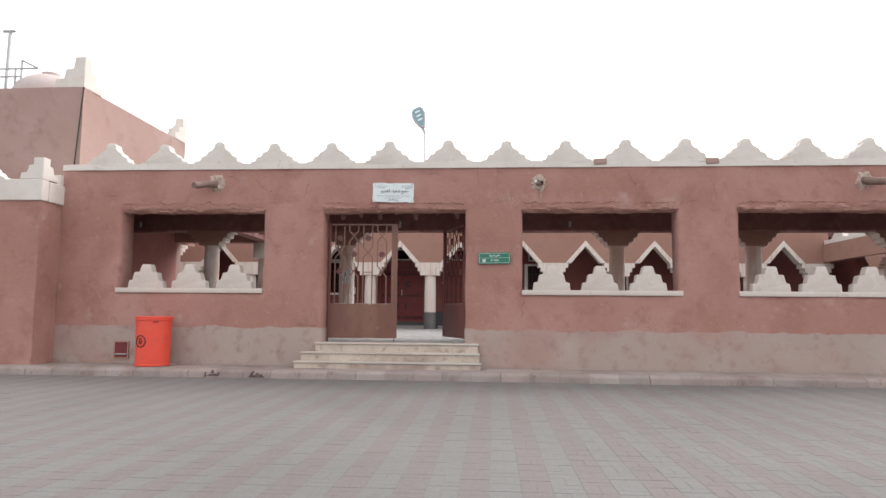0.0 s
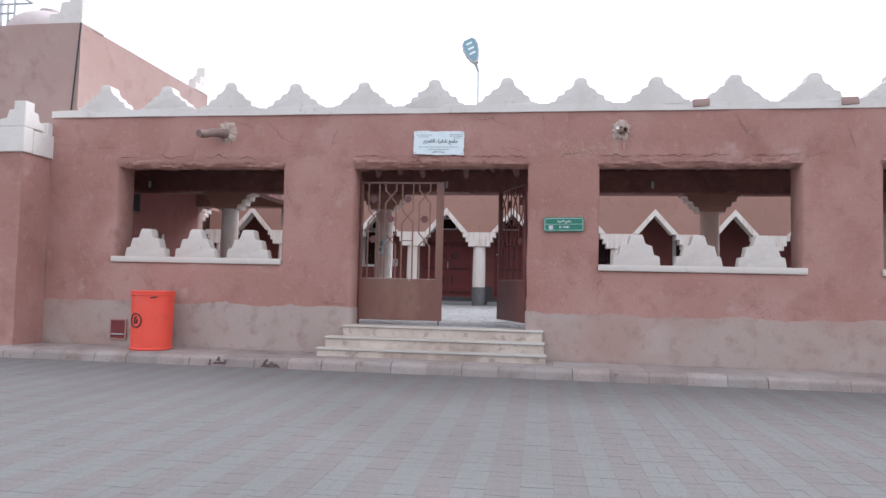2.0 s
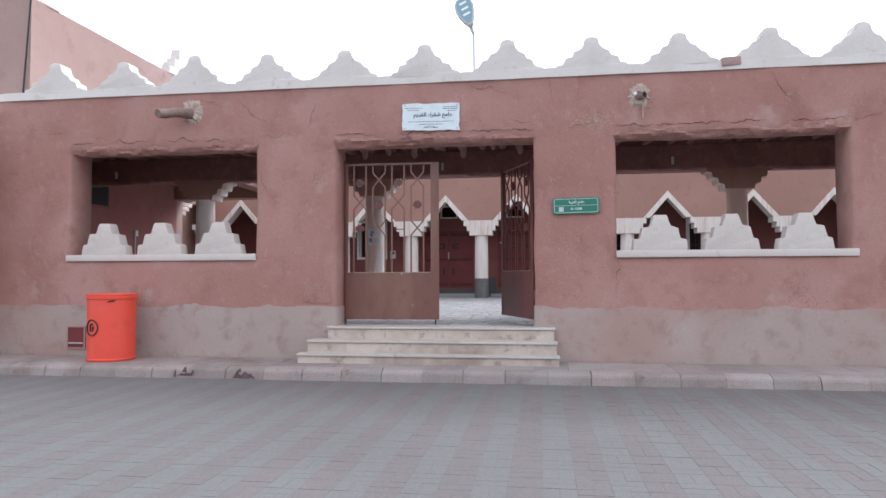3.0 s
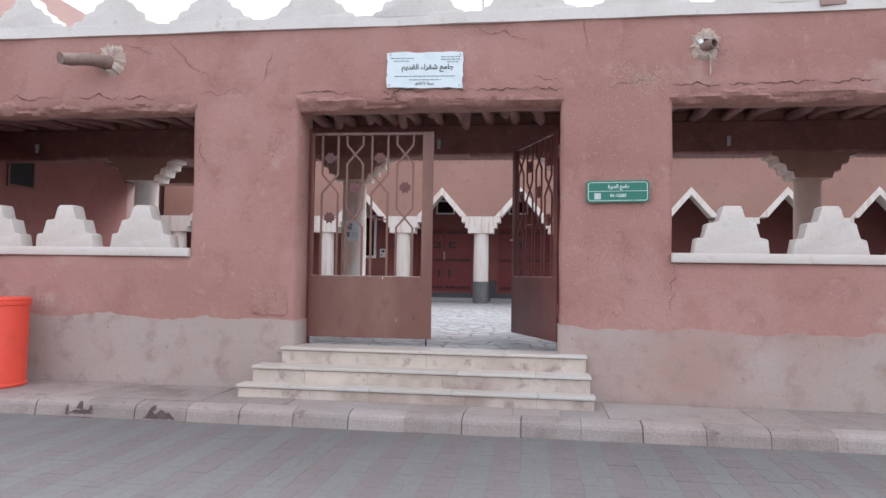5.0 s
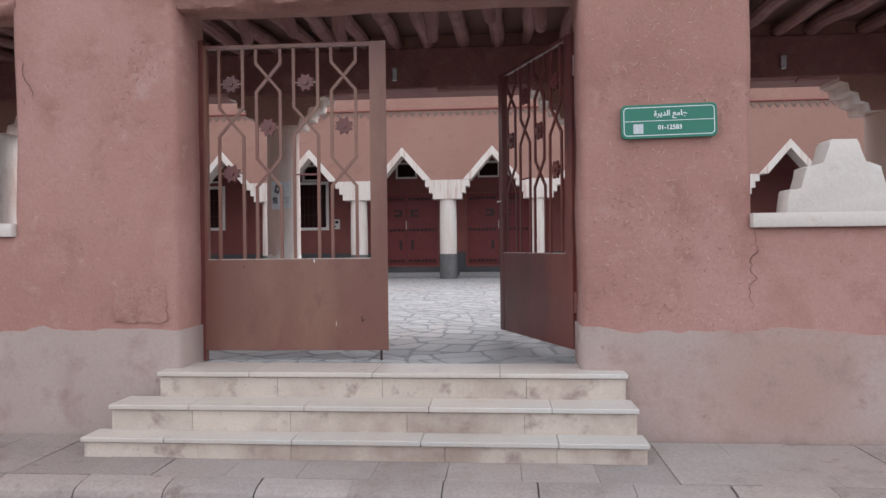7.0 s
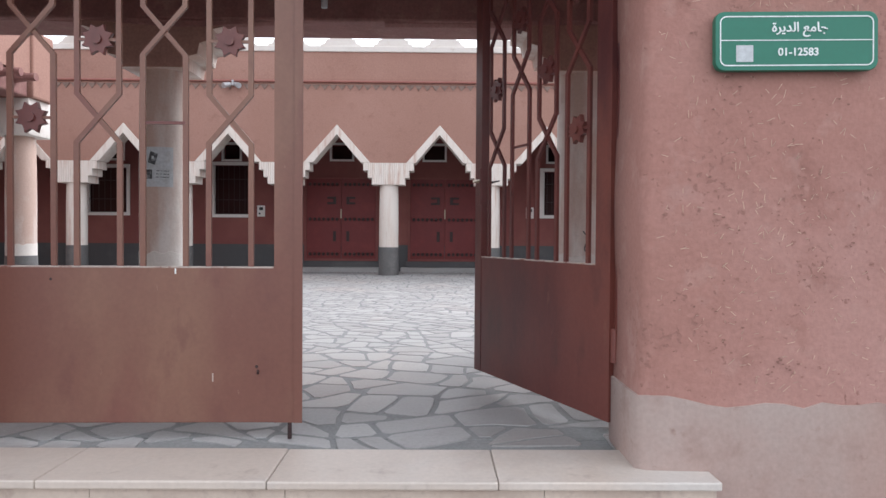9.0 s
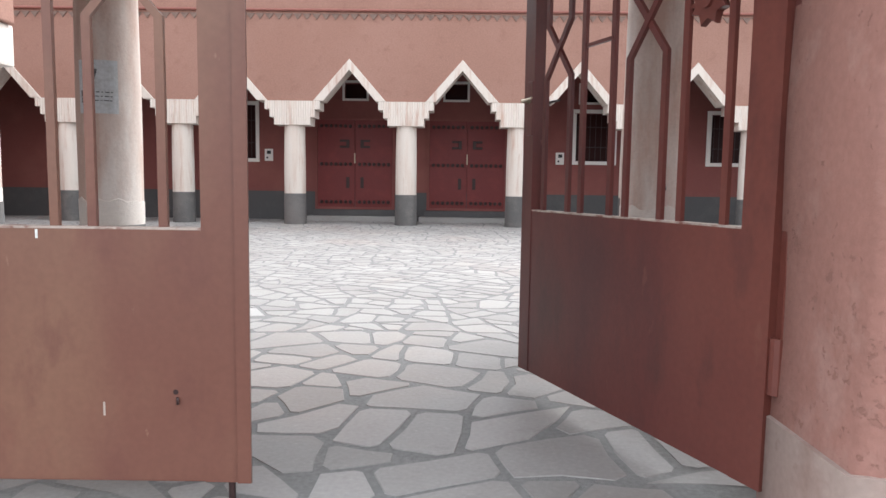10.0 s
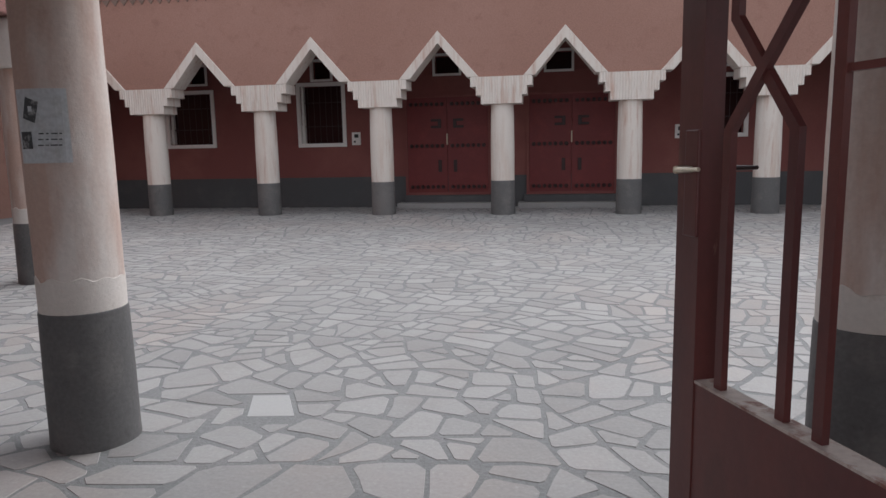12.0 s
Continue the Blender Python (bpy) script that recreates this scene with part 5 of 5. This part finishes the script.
for x, h in ((-2.2, 0.88), (-1.2, 0.88), (0.16, 0.88), (0.30, 1.06)):
    part("post", rodded((x, 0, 0.1), (x, 0, h), 0.022, seg=8), GREY_METAL, rail)
for z, x in ((0.68, 0.30), (0.86, 0.68)):
    part("rail", rodded((-2.2, 0, z), (x, 0, z), 0.020, seg=8), GREY_METAL, rail)
part("brace", rodded((0.30, 0, 1.05), (0.68, 0, 0.86), 0.020, seg=8), GREY_METAL, rail)
# courtyard's right-hand wing
tagged(mud_wall("wall_wing_right", 2.8, 11.98, 3.02, 3.62, 0.0, 0.35, m=pose(14.2, 0, 0, 0, 0, 90), mat=MUD_INNER, seed=3.0), "brown plastered wall of the courtyard wing", "wall")
tagged(part("wing_parapet", boxed(13.87, 14.18, 2.85, 11.95, 3.625, 3.76, bevel=0.012), WHITE), "white band on the courtyard wing", "parapet", kind="structure")
for k in range(8):
    ob = part("merlon", merlon(0.92, 0.38, 0.22, k + 90), WHITE, smooth=True, m=pose(14.03, 3.4 + 1.1 * k, 3.755, 0, 0, 90))
    tagged(ob, "white stepped crest on the courtyard wing", "merlon", "merlons round the courtyard")
tagged(part("wing_right_ceiling", boxed(14.1, 15.0, 2.8, 12.0, 3.3, 3.4), BOARD), "dark ceiling of the courtyard wing", "ceiling", kind="structure")
for y in (5.8, 8.8):
    portico_column(14.02, y, "round cream column of the courtyard wing", 90)


# ---- crazy paving ----
def clip(poly, px, py, nx, ny):
    """The part of a convex outline behind the line through p with normal n."""
    cut = []
    for a, b in zip(poly, poly[1:] + poly[:1]):
        da, db = (a[0] - px) * nx + (a[1] - py) * ny, (b[0] - px) * nx + (b[1] - py) * ny
        if da <= 0:
            cut.append(a)
        if da * db < 0:
            t = da / (da - db)
            cut.append((a[0] + (b[0] - a[0]) * t, a[1] + (b[1] - a[1]) * t))
    return cut


def area(poly):
    return 0.5 * abs(sum(a[0] * b[1] - b[0] * a[1] for a, b in zip(poly, poly[1:] + poly[:1])))


def split_stones(x0, x1, y0, y1, small, large, gap, seed):
    """Irregular stones: a sheet broken again and again by skewed cuts, each piece drawn in by half a joint."""
    r = random.Random(seed)
    todo, out = [[(x0, y0), (x1, y0), (x1, y1), (x0, y1)]], []
    while todo:
        poly = todo.pop()
        size = area(poly)
        cy = sum(p[1] for p in poly) / len(poly)
        coarse = 2.1 if cy < 2.3 else 1.35 if cy < 3.4 else 1.0
        if size < r.uniform(small, large) * coarse:
            piece = poly
            for a, b in zip(poly, poly[1:] + poly[:1]):
                d = math.hypot(b[0] - a[0], b[1] - a[1])
                if d < 1e-4:
                    continue
                nx, ny = (b[1] - a[1]) / d, -(b[0] - a[0]) / d
                g = gap * r.uniform(0.6, 1.5)
                piece = clip(piece, a[0] - nx * g, a[1] - ny * g, nx, ny)
                if len(piece) < 3:
                    break
            if len(piece) >= 3:
                # knock off needle corners
                soft = []
                for k, p in enumerate(piece):
                    a, b = piece[k - 1], piece[(k + 1) % len(piece)]
                    da, db = math.hypot(a[0] - p[0], a[1] - p[1]), math.hypot(b[0] - p[0], b[1] - p[1])
                    if da < 0.012:
                        continue
                    cosine = ((a[0] - p[0]) * (b[0] - p[0]) + (a[1] - p[1]) * (b[1] - p[1])) / max(da * db, 1e-6)
                    cutoff = min(da, db) * (0.30 if cosine > 0.5 else 0.14 if cosine > -0.3 else 0.0)
                    if cutoff:
                        soft += [(p[0] + (a[0] - p[0]) * cutoff / da, p[1] + (a[1] - p[1]) * cutoff / da), (p[0] + (b[0] - p[0]) * cutoff / db, p[1] + (b[1] - p[1]) * cutoff / db)]
                    else:
                        soft.append(p)
                if len(soft) >= 3 and area(soft) > 0.004:
                    out.append(((sum(p[0] for p in soft) / len(soft), sum(p[1] for p in soft) / len(soft)), soft))
            continue
        edge = max(zip(poly, poly[1:] + poly[:1]), key=lambda e: math.hypot(e[1][0] - e[0][0], e[1][1] - e[0][1]))
        d = math.hypot(edge[1][0] - edge[0][0], edge[1][1] - edge[0][1])
        t = r.uniform(0.35, 0.65)
        p = (edge[0][0] + (edge[1][0] - edge[0][0]) * t, edge[0][1] + (edge[1][1] - edge[0][1]) * t)
        turn = r.gauss(0, 15 if size < 4 else 12)
        ax, ay = (edge[1][0] - edge[0][0]) / d, (edge[1][1] - edge[0][1]) / d
        nx, ny = ax * math.cos(radians(turn)) - ay * math.sin(radians(turn)), ax * math.sin(radians(turn)) + ay * math.cos(radians(turn))
        for s in (1, -1):
            half = clip(poly, p[0], p[1], nx * s, ny * s)
            if len(half) >= 3 and area(half) > 1e-3:
                todo.append(half)
    return out


def warp(x, y):
    """Bends the long joints."""
    return (x + 0.16 * noise.noise((x * 0.9, y * 0.9, 1)) + 0.035 * noise.noise((x * 3.6, y * 3.6, 3)), y + 0.16 * noise.noise((x * 0.9, y * 0.9, 5)) + 0.035 * noise.noise((x * 3.6, y * 3.6, 7)))


def bent(poly):
    pts = []
    for a, b in zip(poly, poly[1:] + poly[:1]):
        k = 2 if math.hypot(b[0] - a[0], b[1] - a[1]) > 0.16 else 1
        pts += [warp(a[0] + (b[0] - a[0]) * i / k, a[1] + (b[1] - a[1]) * i / k) for i in range(k)]
    return pts


def stone_mesh(bm, poly, z0, z1, tilt, chamfer=0.0025):
    cx, cy = sum(a for a, _ in poly) / len(poly), sum(b for _, b in poly) / len(poly)
    lo = [bm.verts.new((x, y, z0)) for x, y in poly]
    mid = [bm.verts.new((x, y, z1 - chamfer)) for x, y in poly]
    hi = []
    for x, y in poly:
        d = math.hypot(x - cx, y - cy) or 1
        k = 1 - min(0.5, chamfer / d)
        hi.append(bm.verts.new((cx + (x - cx) * k, cy + (y - cy) * k, z1 + tilt[0] * (x - cx) + tilt[1] * (y - cy))))
    for p, n in ((lo, mid), (mid, hi)):
        for i in range(len(poly)):
            j = (i + 1) % len(poly)
            bm.faces.new((p[i], p[j], n[j], n[i]))
    bm.faces.new(hi)


floor = bpy.data.objects["floor"]
WHITE_STONE = material("pale_new_stone", (0.395, 0.392, 0.385), 0.6, grain_amount=0.03, bump=0.08)
stones = [(warp(*p), bent(poly)) for p, poly in split_stones(-8.5, 10.5, 0.0, 13.9, 0.024, 0.074, 0.0118, 21)]
stones.sort(key=lambda s: math.hypot(s[0][0] - 0.8, (s[0][1] - 2.6) * 0.8))
# one newer, paler slab fitted between the others
slab = [(-0.252, 3.11), (-0.162, 2.851), (0.056, 2.883), (-0.073, 3.138)]
fitted = []
for p, poly in stones:
    if math.hypot(p[0] + 0.1, p[1] - 3.0) < 0.6:
        best = None
        for a, b in zip(slab, slab[1:] + slab[:1]):
            d = math.hypot(b[0] - a[0], b[1] - a[1])
            nx, ny = (b[1] - a[1]) / d, -(b[0] - a[0]) / d
            out = (p[0] - a[0]) * nx + (p[1] - a[1]) * ny
            if best is None or out > best[0]:
                best = (out, a, nx, ny)
        out, a, nx, ny = best
        if out < 0.02:
            continue
        poly = clip(poly, a[0] + nx * 0.024, a[1] + ny * 0.024, -nx, -ny)
        if len(poly) < 3 or area(poly) < 0.004:
            continue
    fitted.append((p, poly))
stones = [((-0.1, 3.0), slab)] + fitted
white = 0
rest, r = bmesh.new(), random.Random(2)
for i, (p, poly) in enumerate(stones):
    tilt = (r.uniform(-0.002, 0.002), r.uniform(-0.002, 0.002))
    if p[1] < 0.42 and not GATE[0] - 0.01 < p[0] < GATE[1] + 0.01:
        continue
    if p[1] < 0.26 or p[1] > 13.72:
        continue
    if p[1] < 0.7:
        poly = [(min(max(x, GATE[0] + 0.02), GATE[1] - 0.02) if y < 0.46 else x, max(y, 0.245)) for x, y in poly]
    if i < 300:
        bm = bmesh.new()
        stone_mesh(bm, poly, FLOOR - 0.04, FLOOR + r.uniform(-0.0007, 0.0007), tilt)
        part("paving_stone", bm, WHITE_STONE if i == white else STONE, floor)
    else:
        stone_mesh(rest, poly, FLOOR - 0.03, FLOOR + r.uniform(-0.0007, 0.0007), tilt)
ob = part("paving_stones", rest, STONE_FAR, floor)
ob["kind"] = "stuff"

# ---- pavers, slabs and kerb stones ----
pavement, road = bpy.data.objects["pavement"], bpy.data.objects["road"]
prof = [(-0.967, -0.03), (-0.967, 0.03), (-0.950, 0.112), (-0.938, 0.136), (-0.912, 0.152), (-0.870, 0.163), (-0.786, 0.172), (-0.786, -0.03)]
bm = bmesh.new()
n0, n1 = [bm.verts.new((-0.2378, y, z)) for y, z in prof], [bm.verts.new((0.2378, y, z)) for y, z in prof]
bm.faces.new(n0)
bm.faces.new(n1[::-1])
for i in range(len(prof)):
    j = (i + 1) % len(prof)
    bm.faces.new((n0[i], n0[j], n1[j], n1[i]))
kerb_mesh = mesh_of("kerb_stone", bm, KERB)
bm = bmesh.new()
inner = [(y + (0.009 if y < -0.79 else -0.004), z - 0.014) for y, z in prof]
n0, n1 = [bm.verts.new((-12, y, z)) for y, z in inner], [bm.verts.new((15, y, z)) for y, z in inner]
bm.faces.new(n0)
bm.faces.new(n1[::-1])
for i in range(len(inner)):
    j = (i + 1) % len(inner)
    bm.faces.new((n0[i], n0[j], n1[j], n1[i]))
part("kerb_mortar", bm, SAND, pavement, "grey mortar between the kerb stones")
r = random.Random(31)
for k in range(-24, 31):
    ob = new("kerb_stone", kerb_mesh)
    ob.parent = pavement
    ob.matrix_basis = pose(-0.011 + 0.482 * k, r.uniform(-0.005, 0.005), r.uniform(-0.003, 0.001), r.uniform(-0.12, 0.12), r.uniform(-0.3, 0.3), r.uniform(-0.2, 0.2))
slab_mesh = mesh_of("pavement_slab", boxed(-0.1985, 0.1985, -0.370, 0.370, -0.03, 0.0), KERB)
for k in range(-28, 36):
    x = 0.2 + 0.4 * k
    ob = new("pavement_slab", slab_mesh)
    ob.parent = pavement
    ob.matrix_basis = pose(x, -0.413, PAVE + r.uniform(-0.002, 0.003), r.uniform(-0.3, 0.3), r.uniform(-0.3, 0.3), 0)


bm = bmesh.new()
for x0, count in ((-2.2, 70), (-1.45, 60), (0.9, 25), (-3.4, 20), (3.0, 18)):
    for k in range(count):
        x, y, s, a = r.gauss(x0, 0.13), -0.980 - abs(r.gauss(0, 0.022)), r.uniform(0.004, 0.014), r.uniform(0, 6.3)
        z = 0.0285 + r.uniform(0, 0.008)
        bm.faces.new([bm.verts.new((x + s * p * math.cos(a) - s * q * 0.5 * math.sin(a), y + s * p * math.sin(a) + s * q * 0.5 * math.cos(a), z + 0.004 * p * q)) for p, q in ((-1, 0), (0, -1), (1, 0), (0.2, 1))])
tagged(part("leaf_litter", bm, WOOD), "small dark dry leaves and dirt along the kerb", "litter", kind="stuff")


STAIN = material("dark_paint_spill", (0.062, 0.036, 0.034), 0.6, spots=((12, (0.10, 0.062, 0.056), 0.5, 0.7),), bump=0.1)


def kerb_stain(x0, x1, low, high, seed):
    """A film of spilt paint that follows the rounded face of the kerb."""
    face_z, face_y = [z for _, z in prof[1:6]], [y for y, _ in prof[1:6]]
    bm, cols, n = bmesh.new(), [], max(4, round((x1 - x0) / 0.012))
    for i in range(n + 1):
        x = x0 + (x1 - x0) * i / n
        fade = min(1.0, 4.0 * i / n + 0.15, 4.0 * (n - i) / n + 0.15)
        top = low + (high - low) * fade * (0.72 + 0.55 * noise.noise((x * 19, seed, 0)))
        base = low + 0.02 * abs(noise.noise((x * 23, seed, 4)))
        col = []
        for k in range(7):
            z = base + (max(top, base + 0.006) - base) * k / 6
            col.append(bm.verts.new((x, float(np.interp(z, face_z, face_y)) - 0.0065, z + 0.002)))
        cols.append(col)
    for a, b in zip(cols, cols[1:]):
        for k in range(6):
            bm.faces.new((a[k], b[k], b[k + 1], a[k + 1]))
    part("paint_stain", bm, STAIN, pavement, "dark red-brown paint spilt on the kerb", smooth=True)


kerb_stain(-1.61, -1.32, 0.034, 0.122, 3)
kerb_stain(-1.56, -1.50, 0.10, 0.166, 8)
kerb_stain(-2.32, -2.09, 0.050, 0.098, 5)
kerb_stain(-2.36, -2.335, 0.04, 0.15, 6)
kerb_stain(-2.26, -2.20, 0.09, 0.166, 7)
kerb_stain(-2.14, -2.10, 0.08, 0.128, 9)


def paver_box(verts, faces, x0, x1, y0, y1, z):
    n, c = len(verts), 0.0012
    verts += [(x0, y0, z - 0.03), (x1, y0, z - 0.03), (x1, y1, z - 0.03), (x0, y1, z - 0.03), (x0, y0, z - c), (x1, y0, z - c), (x1, y1, z - c), (x0, y1, z - c), (x0 + c, y0 + c, z), (x1 - c, y0 + c, z), (x1 - c, y1 - c, z), (x0 + c, y1 - c, z)]
    for i in range(4):
        j = (i + 1) % 4
        faces.append((n + i, n + j, n + 4 + j, n + 4 + i))
        faces.append((n + 4 + i, n + 4 + j, n + 8 + j, n + 8 + i))
    faces.append((n + 8, n + 9, n + 10, n + 11))


MOD, ROAD_Z, GAP = 0.20, 0.026, 0.0012
single = {}
for turned in (0, 1):
    v, f = [], []
    w, h = (MOD / 4 - GAP, MOD / 2 - GAP) if turned else (MOD / 2 - GAP, MOD / 4 - GAP)
    paver_box(v, f, -w, w, -h, h, 0)
    for red in (0, 1):
        me = bpy.data.meshes.new("paver")
        me.from_pydata(v, [], f)
        me.materials.append(PAVER_RED if red else PAVER)
        single[turned, red] = me
far = {0: ([], []), 1: ([], [])}
r = random.Random(77)
for i in range(-43, 62):
    red = i % 2
    for j in range(0, 68):
        cx, cy = 0.194 + MOD * i, -1.070 - MOD * j
        turned = (i + j) % 2
        near = 0 <= i < 18 and j < 8
        for s in (-1, 1):
            x, y = (cx + s * MOD / 4, cy) if turned else (cx, cy + s * MOD / 4)
            z = ROAD_Z + r.uniform(-0.001, 0.001)
            if near:
                ob = new("paver", single[turned, red])
                ob.parent = road
                ob.matrix_basis = pose(x, y, z, r.uniform(-0.4, 0.4), r.uniform(-0.4, 0.4), r.uniform(-0.5, 0.5))
            else:
                w, h = (MOD / 4 - GAP, MOD / 2 - GAP) if turned else (MOD / 2 - GAP, MOD / 4 - GAP)
                paver_box(*far[red], x - w, x + w, y - h, y + h, z)
for red, (v, f) in far.items():
    me = bpy.data.meshes.new("pavers")
    me.from_pydata(v, [], f)
    me.materials.append(PAVER_RED if red else PAVER)
    ob = new("pavers", me)
    ob.parent = road
    ob["kind"] = "stuff"
